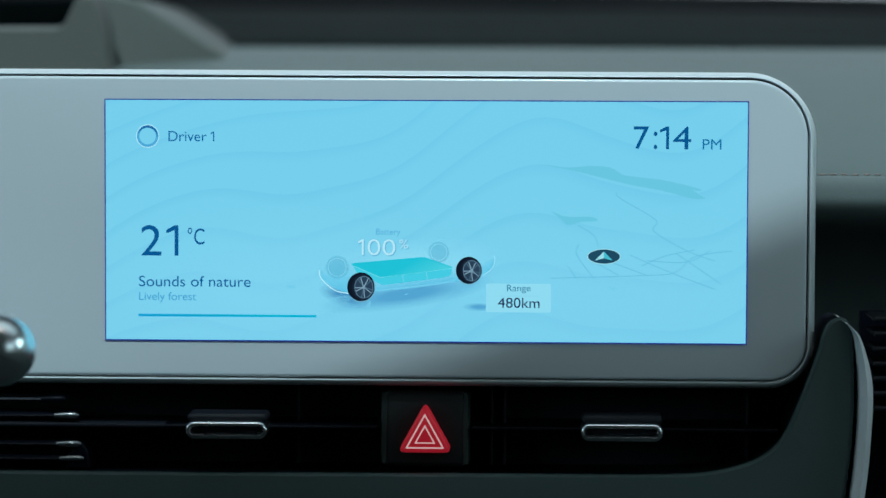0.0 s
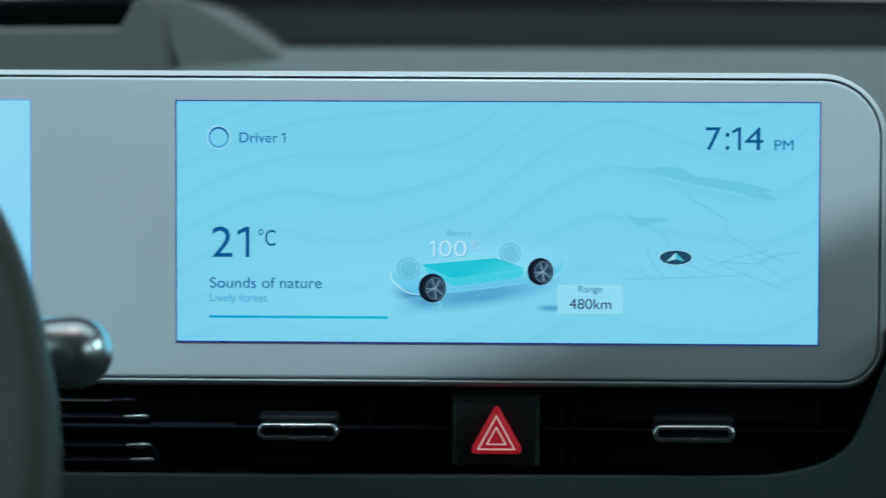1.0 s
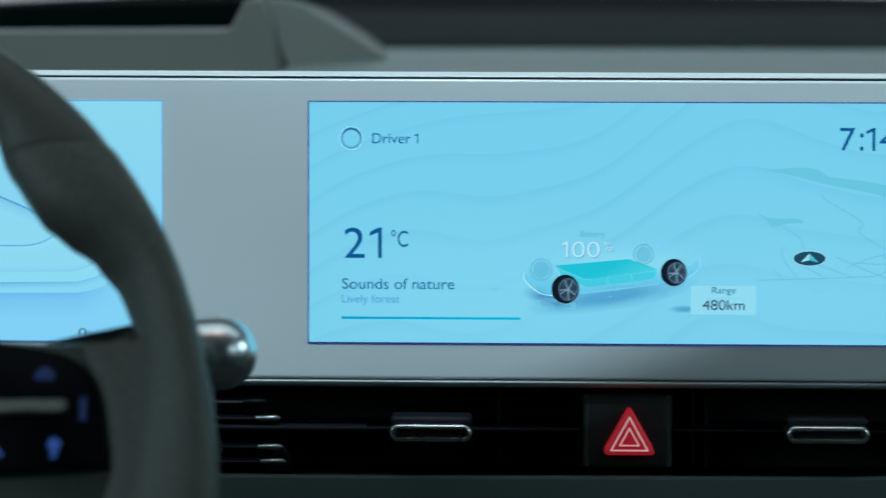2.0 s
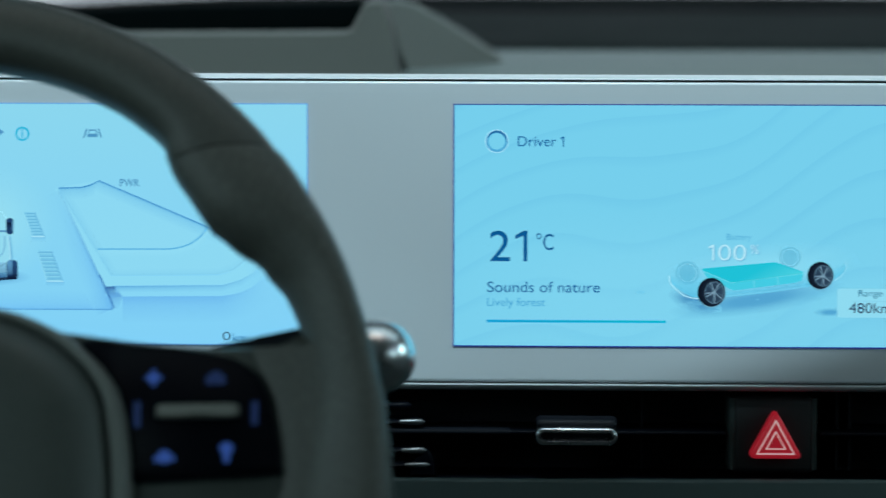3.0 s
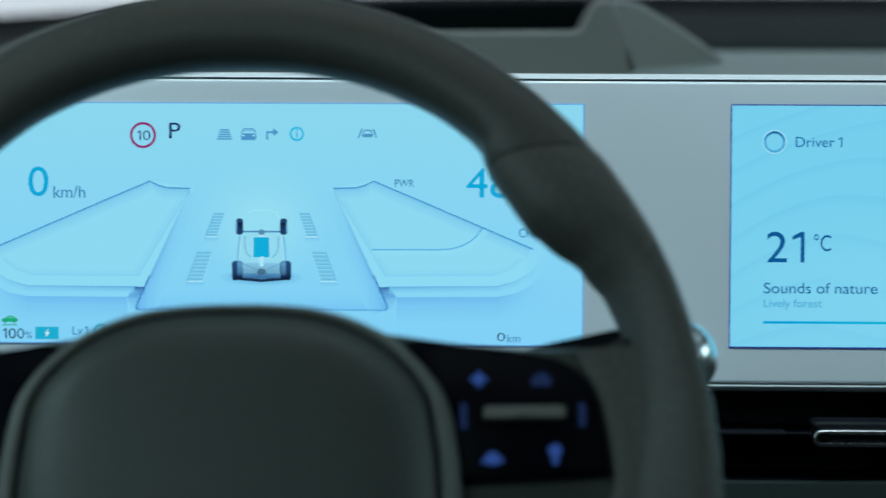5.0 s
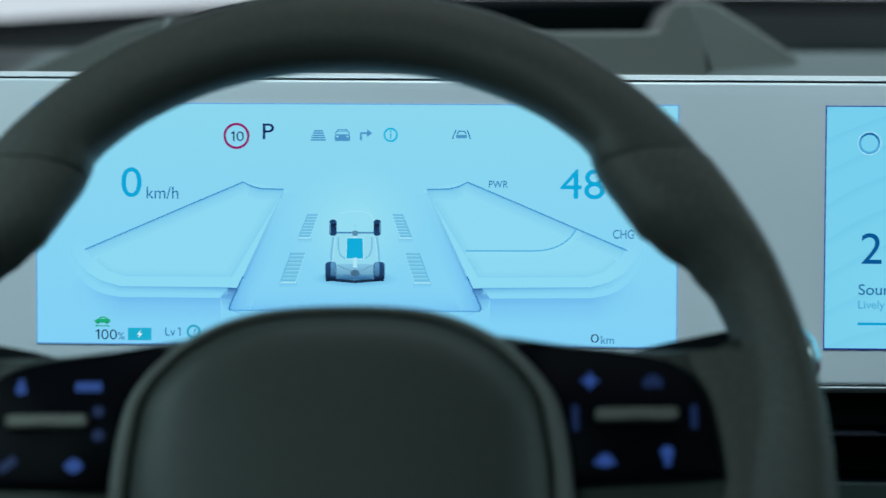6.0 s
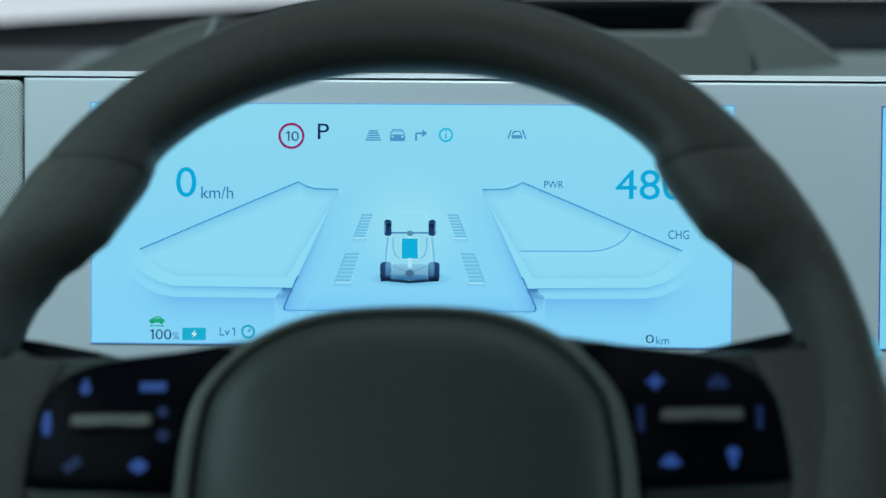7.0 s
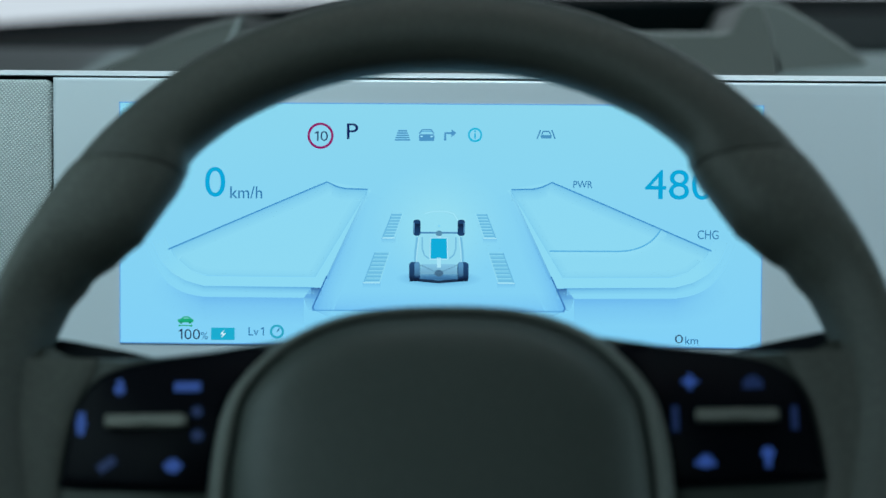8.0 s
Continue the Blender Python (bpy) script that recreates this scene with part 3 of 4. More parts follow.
for u in (528, 570):
    CS.line("battery_strap", [(u, 307 - (u - 528) * 0.13), (u + 2, 320 - (u - 528) * 0.13)], 1.2, ui(120, 218, 238), 10)
for u, v, a_, b_ in ((454.5, 329.5, 24.5, 26), (645.5, 299, 22.8, 24.4)):
    CS.ellipse("tyre", u, v, a_, b_, ui(8, 18, 34), 11)
    CS.line("tyre_edge", [(u + a_ * math.cos(t), v + b_ * math.sin(t)) for t in steps(-0.5, 2.4, 20)], 1.3, ui(110, 168, 196), 12)
    CS.ellipse("tyre_wall", u + 4, v + 0.4, a_ * 0.84, b_ * 0.90, ui(16, 30, 48), 12)
    CS.ellipse("hub", u + 5, v + 0.4, a_ * 0.66, b_ * 0.74, ui(36, 60, 82), 13)
    CS.line("hub_edge", [(u + 5 + a_ * 0.66 * math.cos(t), v + 0.4 + b_ * 0.74 * math.sin(t)) for t in steps(0, 2 * math.pi, 30)], 1.2, ui(92, 128, 150), 14)
    for k in range(10):
        t = 2 * math.pi * (k // 2) / 5 + 0.4 + (0.17 if k % 2 else -0.17)
        CS.line("wheel_spoke", [(u + 5, v + 0.4), (u + 5 + a_ * 0.62 * math.cos(t), v + 0.4 + b_ * 0.70 * math.sin(t))], 1.5, ui(132, 166, 186) if k % 3 else ui(70, 104, 126), 15)
    CS.ellipse("hub_cap", u + 5, v + 0.4, 2.6, 3.0, ui(120, 156, 176), 16, 12)
CS.line("body_outline", [tuple(v) for v in spline([(670, 308), (684, 298), (691, 284), (690, 272)], 5)], 1.3, ui(150, 222, 244), 8)
CS.text("battery_label", "Battery", 481, 524, 226, 240, ui(84, 172, 214), thin=0.0)
for k, (d, ink) in enumerate(((1.5, ui(92, 176, 214)), (0, ui(180, 230, 246)))):
    CS.text("battery_text", "00", 466 + d, 515 + d, 245 + d, 273 + d, ink, 4 + k, thin=0.01)
    CS.one("battery_figure", 449 + d, 459 + d, 245 + d, 273 + d, 3.4, ink, 4 + k)
for k, (d, ink) in enumerate(((1.2, ui(84, 168, 208)), (0, ui(176, 228, 246)))):
    CS.text("battery_percent", "%", 522 + d, 538 + d, 245 + d, 261 + d, ink, 4 + k)
# range box
CS.blob("range_shadow", 664, 364, 30, 8, ui_soft(60, 146, 198), 2, 0.8)
CS.poly("range_box", rounded(676, 791, 322, 373, (3, 3, 3, 3), 0, 3), ui(142, 218, 240), 4)
CS.text("range_label", "Range", 713, 755, 324, 339, ui(30, 112, 150), 6)
CS.line("range_rule", [(700, 344), (768, 344)], 0.8, ui(128, 204, 230), 5)
CS.text("range_text", "480km", 697, 771, 347, 365, ui(14, 26, 76), 6)
# map: lakes, roads and the arrow
LAKE, ROAD = ui(104, 197, 224), ui(103, 189, 221)
CS.poly("lake", [tuple(v) for v in spline([(780, 112), (820, 116), (860, 113), (895, 116), (915, 128), (940, 132), (990, 138), (1050, 152), (1046, 156), (1000, 148), (1030, 160), (1062, 168), (1040, 170), (985, 156), (930, 146), (880, 134), (830, 122)], 4, True)], LAKE, 1)
CS.poly("lake", [tuple(v) for v in spline([(792, 194), (812, 202), (836, 203), (862, 203), (872, 210), (844, 212), (820, 218), (808, 208)], 4, True)], LAKE, 1)
for pts in (((906, 160), (912, 170), (975, 208), (972, 228), (1030, 262), (1080, 280)), ((838, 218), (866, 236), (874, 256)), ((840, 252), (836, 270), (866, 312)), ((790, 312), (960, 306), (1010, 300), (1045, 272), (1110, 262)),
            ((900, 284), (960, 306)), ((930, 270), (1000, 300), (1080, 330)), ((870, 284), (910, 306)), ((820, 290), (836, 312)), ((960, 280), (1030, 282), (1070, 262)), ((1010, 266), (1090, 320)), ((950, 290), (990, 272), (1045, 260))):
    CS.line("road", [tuple(v) for v in spline(pts, 6)], 1.5, ROAD, 2)
CS.ellipse("position_mark_rim", 884, 273, 30, 14, ui(150, 215, 232), 3)
CS.ellipse("position_mark", 884, 273, 28, 12.5, ui(26, 72, 96), 4)
CS.poly("position_arrow", [(884, 264), (868, 280), (884, 276)], ui(150, 220, 232), 5)
CS.poly("position_arrow", [(884, 264), (900, 280), (884, 276)], ui(66, 186, 206), 5)

DS = Screen("driver_screen", -0.5052, screen_background("driver_picture", (138, 214, 238), (128, 208, 246), 0.0, -0.505, -0.213, 0.945, 1.055), "lit pale blue instrument display with speed and range", ui(96, 160, 220))
ICONS = ui(74, 146, 196)
SPEED, SOFT, EDGE, PALE = ui(0, 164, 214), ui(40, 116, 172), ui(88, 168, 216), ui(154, 224, 246)


def du(px, py):
    return ((px - 208) * 0.9939, (py - 182 - (px - 208) * 0.0042) * 0.9953)


def dt(name, body, x0, x1, y0, y1, ink, thin=0.0, layer=5):
    a, b = du(x0, y0), du(x1, y1)
    DS.text(name, body, a[0], b[0], a[1], b[1], ink, layer, thin)


DS.ring("limit_ring", *du(566, 240), 21, 4.2, ui(140, 14, 96), 5)
dt("limit_text", "0", 566, 579, 232, 249, ui(24, 44, 92), 0.006)
DS.one("limit_figure", *du(556, 0)[:1], *du(562.5, 0)[:1], du(560, 232)[1], du(560, 249)[1], 2.6, ui(24, 44, 92), 5)
dt("gear_text", "P", 613, 633, 218, 246, ui(14, 32, 88))
dt("speed_text", "0", 360, 396, 296, 349, SPEED, 0.0)
dt("speed_unit", "km/h", 405, 462, 330, 352, SOFT, 0.0)
dt("power_label", "PWR", 1016, 1050, 319, 332, SOFT, 0.0)
dt("range_text", "480", 1143, 1262, 299, 352, SPEED, 0.0)
dt("charge_label", "CHG", 1237, 1274, 406, 422, SOFT, 0.0)
dt("charge_text", "00", 323, 351, 586, 604, ui(20, 44, 84), 0.006)
DS.one("charge_figure", *du(313, 0)[:1], *du(319.5, 0)[:1], du(316, 586)[1], du(316, 604)[1], 2.6, ui(20, 44, 84), 5)
dt("charge_percent", "%", 353, 365, 591, 604, SOFT, 0.0)
dt("level_label", "Lv", 438, 456, 582, 597, SOFT, 0.0)
DS.one("level_figure", *du(460, 0)[:1], *du(465.5, 0)[:1], du(462, 582)[1], du(462, 597)[1], 2.0, SOFT, 5)
dt("trip_text", "0", 1199, 1213, 592, 607, ui(20, 44, 84), 0.01)
dt("trip_unit", "km", 1217, 1240, 595, 609, SOFT, 0.0)
# driver screen: figures at the top
M = lambda pts: [du(*p) for p in pts]
for i in range(5):
    w = 8 + i * 1.4
    DS.line("lane_icon", M([(712 - w, 231 + i * 4), (712 + w, 231 + i * 4)]), 2.6, ICONS, 5)
DS.poly("car_icon", M([(743, 237), (767, 237), (769, 241), (768, 249), (763, 249), (762, 246), (748, 246), (747, 249), (742, 249), (741, 241)]), ICONS, 5)
DS.line("car_icon", M([(742, 236), (747, 229), (763, 229), (768, 236)]), 2.2, ICONS, 6)
DS.line("car_icon", M([(744, 232), (766, 232)]), 1.6, EDGE, 5)
for x_ in (746, 764):
    DS.ellipse("car_icon_lamp", *du(x_, 241), 2.4, 1.4, PALE, 6, 10)
DS.line("turn_icon", M([(788, 248), (788, 235), (800, 235)]), 4, ICONS, 5)
DS.poly("turn_icon", M([(799, 228), (808, 235), (799, 242)]), ICONS, 5)
DS.ring("info_icon", *du(841, 238), 11, 3.2, ui(8, 178, 220), 5)
DS.line("info_icon", M([(841, 235), (841, 245)]), 2.6, ui(30, 176, 220), 5)
DS.ellipse("info_icon", *du(841, 231.5), 1.7, 1.7, ui(30, 176, 220), 5, 10)
for s in (-1, 1):
    DS.line("keep_lane_icon", M([(967 + s * 16, 245), (967 + s * 10, 229)]), 2, SOFT, 5)
DS.line("keep_lane_icon", M([(959, 237), (962, 231.5), (972, 231.5), (975, 237)]), 2, SOFT, 5)
DS.poly("keep_lane_icon", M([(957, 238), (977, 238), (976, 244), (958, 244)]), ui(74, 146, 192), 5)
DS.poly("battery_icon", M([(371, 583), (413, 583), (413, 605), (371, 605)]), ui(24, 170, 206), 5)
DS.poly("bolt_icon", M([(395, 586), (387, 595), (392, 595), (388, 602), (398, 593), (392, 593)]), ui(210, 242, 250), 6)
DS.poly("eco_car_icon", M([(310.5, 571), (312, 568.5), (317, 567), (321, 563.8), (325, 562.6), (331, 563.2), (336, 567), (339, 569), (339.5, 572), (337, 574), (312, 574)]), ui(24, 166, 120), 5)
DS.poly("eco_car_glass", M([(320.5, 567), (323, 564.8), (329.5, 564.8), (332.5, 567)]), ui(110, 200, 196), 6)
for x_ in (317, 333):
    DS.ellipse("eco_car_wheel", *du(x_, 574), 2.3, 2.3, ui(14, 140, 100), 6, 12)
DS.line("eco_arrow_icon", M([(313, 579.5), (337, 579.5)]), 1.6, ui(24, 166, 120), 5)
for x_, d_ in ((312, 3.5), (338, -3.5)):
    DS.poly("eco_arrow_icon", M([(x_, 579.5), (x_ + d_, 577), (x_ + d_, 582)]), ui(24, 166, 120), 5)
DS.ring("level_icon", *du(489, 589.5), 10.5, 4, ui(40, 164, 196), 5)
DS.line("level_icon", M([(489, 590), (493.5, 584)]), 2.2, ui(40, 120, 170), 6)
# raised shapes of the power gauge, mirrored about the road
for s in (1, -1):
    G = lambda pts: [du(778 + s * (p[0] - 778), p[1]) for p in pts]
    DS.shade("step_shade", G([tuple(p) for p in spline([(1277, 489), (1251, 510), (1225, 521), (1198, 528)], 4)] + [(1019, 529)]), 48, ui_soft(84, 160, 232), 1, 0.55, G([(1100, 600)])[0], 0.0)
    DS.poly("lower_step", G([(1006, 511), (1019, 529), (1198, 528), (1198, 509)]), ui(134, 213, 244), 2)
    DS.poly("upper_step", G([(987, 510), (1198, 508), (1190, 491), (998, 492), (906, 336), (899, 336)]), ui(140, 217, 243), 3)
    for name, layer, ink, inner, outer in (("lower_step", 2, ui_soft(134, 213, 244), [(1198, 508), (1230, 498), (1256, 485), (1276, 463), (1292, 432)], [(1198, 528), (1232, 521), (1262, 504), (1286, 472), (1304, 432)]),
                                           ("upper_step", 3, ui_soft(140, 217, 243), [(1190, 491), (1220, 482), (1243, 463), (1257, 442), (1268, 420)], [(1198, 508), (1230, 499), (1256, 485), (1276, 462), (1291, 428)])):
        a_, b_ = [G([tuple(p) for p in spline(q, 4)]) for q in (inner, outer)]
        n_ = len(a_)
        f_ = [1 - max(0, (i - n_ * 0.35) / (n_ * 0.62)) for i in range(n_)]
        DS.faded(name, [a_, b_], [[max(f, 0) for f in f_]] * 2, ink, layer, False)
    DS.poly("gauge_field", G([(904, 334), (951, 333), (978, 321), (1259, 440)] + [tuple(p) for p in spline([(1243, 463), (1220, 482), (1190, 489)], 4)] + [(998, 491)]), ui(140, 216, 242), 4)
    inside = G([(1060, 430)])[0]
    DS.shade("field_shade", G([(906, 334), (951, 333), (962, 328), (978, 321), (1068, 360), (1259, 440)]), 22, ui_soft(92, 176, 226), 5, 0.6, inside)
    DS.shade("field_fold", G([(904, 336), (998, 491)]), 16, ui_soft(112, 192, 232), 5, 0.45, inside)
    DS.shade("field_fold", G([(998, 491), (1190, 489), (1220, 481), (1243, 462)]), 12, ui_soft(116, 196, 234), 5, 0.4, inside)
    DS.line("gauge_edge", G([(906, 335), (945, 334), (962, 330), (978, 322), (1068, 360), (1262, 443)]), 2.4, ui(66, 146, 204), 6)
    DS.shade("step_edge", G([(1276, 462), (1256, 484.5), (1230, 499.5), (1198, 508.5), (1100, 509.2), (1000, 510)]), 12, ui_soft(70, 150, 214), 4, 0.8, G([(1150, 560)])[0], 0.0)
    DS.poly("gauge_notch", G([(987, 511), (1006, 511), (1019, 529), (996, 531)]), ui(98, 170, 224), 4)
    DS.faded("notch_floor", [G([(996, 531), (1004, 550)]), G([(1019, 529), (1012, 551)])], [[0.8, 0.5], [0.6, 0.0]], ui_soft(98, 170, 224), 4, False)
    DS.shade("notch_shade", G([(987, 511), (1006, 511)]), 17, ui_soft(20, 66, 134), 5, 0.8, G([(1000, 545)])[0])
    DS.shade("road_shade", G([(906, 338), (955, 444), (1003, 550)]), 34, ui_soft(92, 170, 234), 5, 0.7, G([(800, 480)])[0], 0.1)
    DS.line("road_edge", G([(978, 490), (1001, 541), (1003, 547), (1000, 551)]), 2.6, ui(52, 118, 184), 7)
    DS.shade("road_edge", G([(908, 340), (940, 408), (980, 494)]), 7, ui_soft(64, 140, 206), 6, 0.75, G([(800, 480)])[0], 0.25)
    for (xa, ya, xb, yb, w) in ((843, 378, 858, 421, 19), (866, 447, 884, 501, 26)):
        DS.shade("ladder_shade", G([(xb - 2, yb), (xb + w + 4, yb)]), 10, ui_soft(86, 166, 222), 2, 0.6, G([(xb, yb + 50)])[0])
        DS.poly("ladder_mark", G([(xa, ya), (xa + w, ya), (xb + w + 2, yb), (xb, yb)]), ui(118, 197, 230), 3)
        DS.line("ladder_frame", G([(xa, ya), (xa + w, ya), (xb + w + 2, yb), (xb, yb)]), 1.3, ui(150, 221, 243), 5, True)
        DS.line("ladder_frame", G([(xb - 1, yb + 0.5), (xb + w + 3, yb + 0.5)]), 2.0, ui(168, 228, 246), 6)
        DS.line("ladder_frame", G([(xa + w, ya), (xb + w + 2, yb)]), 1.2, ui(92, 172, 216), 6)
        for k in range(8):
            f = (k + 0.5) / 8
            x, y = xa + (xb - xa) * f, ya + (yb - ya) * f
            DS.line("ladder_step", G([(x + 1, y), (x + w, y)]), 2.2, ui(102, 182, 222), 4)
            DS.line("ladder_step", G([(x + 1, y + 2), (x + w, y + 2)]), 1.2, ui(146, 218, 242), 4)
    DS.poly("front_tyre", [du(778 + s * 39.5 + a, 403 + b) for a, b in rounded(-6.5, 6.5, -14.5, 14.5, (5, 5, 5, 5), 0, 4)], ui(26, 62, 104), 6)
    DS.shade("front_tyre_tread", [du(778 + s * 39.5 + a, b) for a, b in ((-5.5, 396), (5.5, 396))], 20, ui_soft(6, 18, 42), 7, 0.95, du(778 + s * 39, 440))
    DS.line("front_tyre_light", [du(778 + s * 44.5, 394), du(778 + s * 44.5, 412)], 1.6, ui(96, 160, 206), 8)
    DS.poly("rear_tyre", [du(778 + s * 43 + a, 481 + b) for a, b in rounded(-10, 10, -17, 17, (6, 6, 6, 6), 0, 4)], ui(34, 74, 118), 5)
    DS.shade("rear_tyre_tread", [du(778 + s * 43 + a, b) for a, b in ((-9, 499), (9, 498))], 34, ui_soft(6, 18, 44), 6, 1.0, du(778 + s * 43, 440))
    DS.poly("rear_tyre_light", [du(778 + s * 39 + a, 479 + b) for a, b in rounded(-4.5, 4.5, -15, 11, (3, 3, 3, 3), 0, 4)], ui(86, 146, 190), 7)
    DS.shade("rear_tyre_light", [du(778 + s * 39 + a, 492) for a in (-4.5, 4.5)], 22, ui_soft(20, 52, 92), 8, 0.9, du(778 + s * 39, 440))
    DS.line("side_rail", [du(778 + s * a, b) for a, b in ((38, 420), (41, 445), (42, 466))], 5.5, ui(112, 186, 222), 4)
    DS.line("side_rail", [du(778 + s * a, b) for a, b in ((36, 420), (39, 445), (40, 466))], 2, ui(166, 226, 244), 5)
    DS.line("inner_rail", [du(778 + s * a, b) for a, b in ((30, 420), (30, 440), (26, 452), (18, 458))], 2.4, ui(112, 184, 220), 4)
DS.shade("road_front_shade", M([(552, 551), (1002, 552)]), 34, ui_soft(100, 178, 240), 5, 0.5, du(778, 400))
DS.line("road_front", M([(552, 551), (1002, 552)]), 1.8, ui(78, 154, 212), 7)
DS.blob("chassis_shadow", *du(778, 494), 78, 16, ui_soft(62, 136, 200), 2, 0.7)
DS.blob("road_light", *du(778, 400), 120, 110, ui_soft(156, 226, 240), 1, 0.6)
inner_line = [(975, 444), (1040, 444)] + [tuple(p) for p in spline([(1095, 444), (1118, 442), (1142, 434), (1160, 421), (1172, 405)], 5)]
DS.line("gauge_inner", M(inner_line), 2.6, ui(88, 176, 224), 6)
DS.shade("gauge_inner_light", M(inner_line), 14, ui_soft(150, 224, 246), 5, 0.6, du(1100, 490))
DS.poly("chassis_pan", [du(778 + a, 446 + b) for a, b in rounded(-38, 38, -30, 30, (14, 14, 10, 10), 0, 5)], ui(146, 216, 238), 3)
DS.line("front_axle", M([(744, 412), (812, 412)]), 3, ui(72, 132, 182), 4)
DS.line("drive_tunnel", M([(778, 412), (778, 424)]), 6, ui(176, 230, 246), 4)
DS.line("drive_tunnel", M([(778, 456), (778, 474)]), 7, ui(170, 228, 246), 6)
DS.line("body_ghost", M([(752, 378), (766, 374), (790, 374), (804, 378), (811, 390)]), 1.6, ui(160, 226, 244), 3)
DS.ellipse("front_motor", *du(778, 413), 6, 5, ui(84, 138, 170), 5, 16)
DS.poly("battery_pack_rim", M([(762, 420.5), (793, 420.5), (794.5, 459.5), (761, 459.5)]), ui(170, 228, 246), 5)
DS.poly("battery_pack", M([(763.5, 422), (791.5, 422), (792.5, 458), (763, 458)]), ui(10, 170, 216), 6)
DS.poly("rear_axle", M([(748, 468), (808, 468), (812, 486), (744, 486)]), ui(132, 198, 230), 4)
DS.shade("rear_axle", M([(742, 496), (814, 496)]), 30, ui_soft(30, 70, 116), 5, 0.8, du(778, 440))
DS.line("rear_cross", M([(746, 470), (778, 484), (810, 470)]), 2, ui(90, 140, 170), 5)
DS.ellipse("rear_motor", *du(778, 484), 8, 6, ui(70, 110, 140), 5, 16)
DS.poly("rear_bumper", M([(725, 488), (742, 494), (778, 497), (814, 494), (831, 488), (831, 493), (814, 499), (778, 502), (742, 499), (725, 493)]), ui(22, 44, 70), 5)


# ---- vents and hazard switch below the panel ----
vents = thing("center_vents", "black gloss air vent strip with silver adjuster tabs", "air vent")
part("vent_back", box(-0.74, 0.185, 0.045, 0.055, 0.875, 0.935), BLACK, vents)
part("vent_floor", box(-0.74, 0.150, -0.001, 0.045, 0.8785, 0.8832), GLOSS, vents)
part("vent_roof", box(-0.74, 0.172, 0.031, 0.05, 0.9225, 0.9275), GLOSS, vents)
for xa, xb in ((-0.152, -0.0215), (0.0215, 0.162)):
    part("upper_blade", box(xa, xb, 0.004, 0.04, 0.9040, 0.9056, 0.0005, 1), GLOSS, vents)
for x in (-0.06, 0.03, 0.036, 0.148):
    part("vane", box(x, x + 0.0012, 0.02, 0.045, 0.886, 0.924), BLACK, vents)
for i, (z, x1) in enumerate(((0.9165, -0.166), (0.9090, -0.1600), (0.8958, -0.1590), (0.8890, -0.1575))):
    loops = []
    for x, k in ((-0.40, 1), (x1 - 0.012, 1), (x1 - 0.004, 1.25), (x1 - 0.001, 1.0), (x1, 0.3)):
        loops.append([(x, 0.010 + 0.010 * math.cos(a) * (1 if math.cos(a) > 0 else 0.5), z + 0.0016 * k * math.sin(a)) for a in steps(0, 2 * math.pi - math.pi / 6, 11)])
    part("vent_slat", loft(loops, True, True), GLOSS if i != 0 else BLACK, vents, "black slat with a polished tip" if i else "")
    part("slat_tip", lathe_x([(x1 - 0.011, 0.0010), (x1 - 0.006, 0.0015), (x1 - 0.0012, 0.0016), (x1 + 0.0004, 0.0006)], 0.0045, z + 0.0004, 12), TIP if i else GLOSS, vents, "polished slat tip")
part("slat_bracket", slab([(-0.166, 0.8845), (-0.1545, 0.8845), (-0.1555, 0.893), (-0.1585, 0.897), (-0.164, 0.892)], 0.004, 0.03, 0.001), GLOSS, vents)
part("blade_tip", box(-0.40, -0.120, 0.0035, 0.03, 0.9042, 0.9060, 0.0006, 2), BLACK, vents)


def stadium(x0, x1, z0, z1, d, n=10):
    r = (z1 - z0) / 2
    return rounded(x0, x1, z0, z1, (r, r, r, r), d, n)


for xc, zc in ((-0.0900, 0.9046), (0.0900, 0.9050)):
    tab = thing("vent_tab", "satin silver ringed vent adjuster tab", "vent tab", group="vent adjuster tabs")
    s = lambda d, y: at_y(stadium(xc - 0.0187, xc + 0.0187, zc - 0.0040, zc + 0.0040, d), y)
    part("tab_ring", loft([s(0, 0.010), s(0, -0.008), s(0.0003, -0.0089), s(0.0009, -0.0094), s(0.0018, -0.0093), s(0.0022, -0.0086), s(0.0026, -0.006), s(0.0026, -0.002)]), CHROME, tab, "satin chrome ring", angle=50)
    part("tab_floor", loft([s(0.0025, -0.003), s(0.0025, -0.0025)], True, True), BLACK, tab, "black recess")
    part("tab_cover", box(xc - 0.0185, xc + 0.0185, -0.006, 0.012, zc + 0.0030, zc + 0.0075, 0.0022, 3), BLACK, tab, "black hood of the tab")

hazard = thing("hazard_switch", "red triangular hazard switch in a black block", "switch")
part("switch_block", box(-0.0185, 0.0190, 0.006, 0.04, 0.8865, 0.9215, 0.003, 3), BLOCK, hazard)
for s in (-1, 1):
    part("switch_cheek", loft([[(s * (0.0188 + a), y, z) for a, y in ((-0.0022, 0.0075), (-0.001, 0.0060), (0.0008, 0.0062), (0.0016, 0.010), (0.0016, 0.03))] for z in (0.888, 0.898, 0.901, 0.909, 0.912, 0.921)], closed=False), SHADE, hazard)


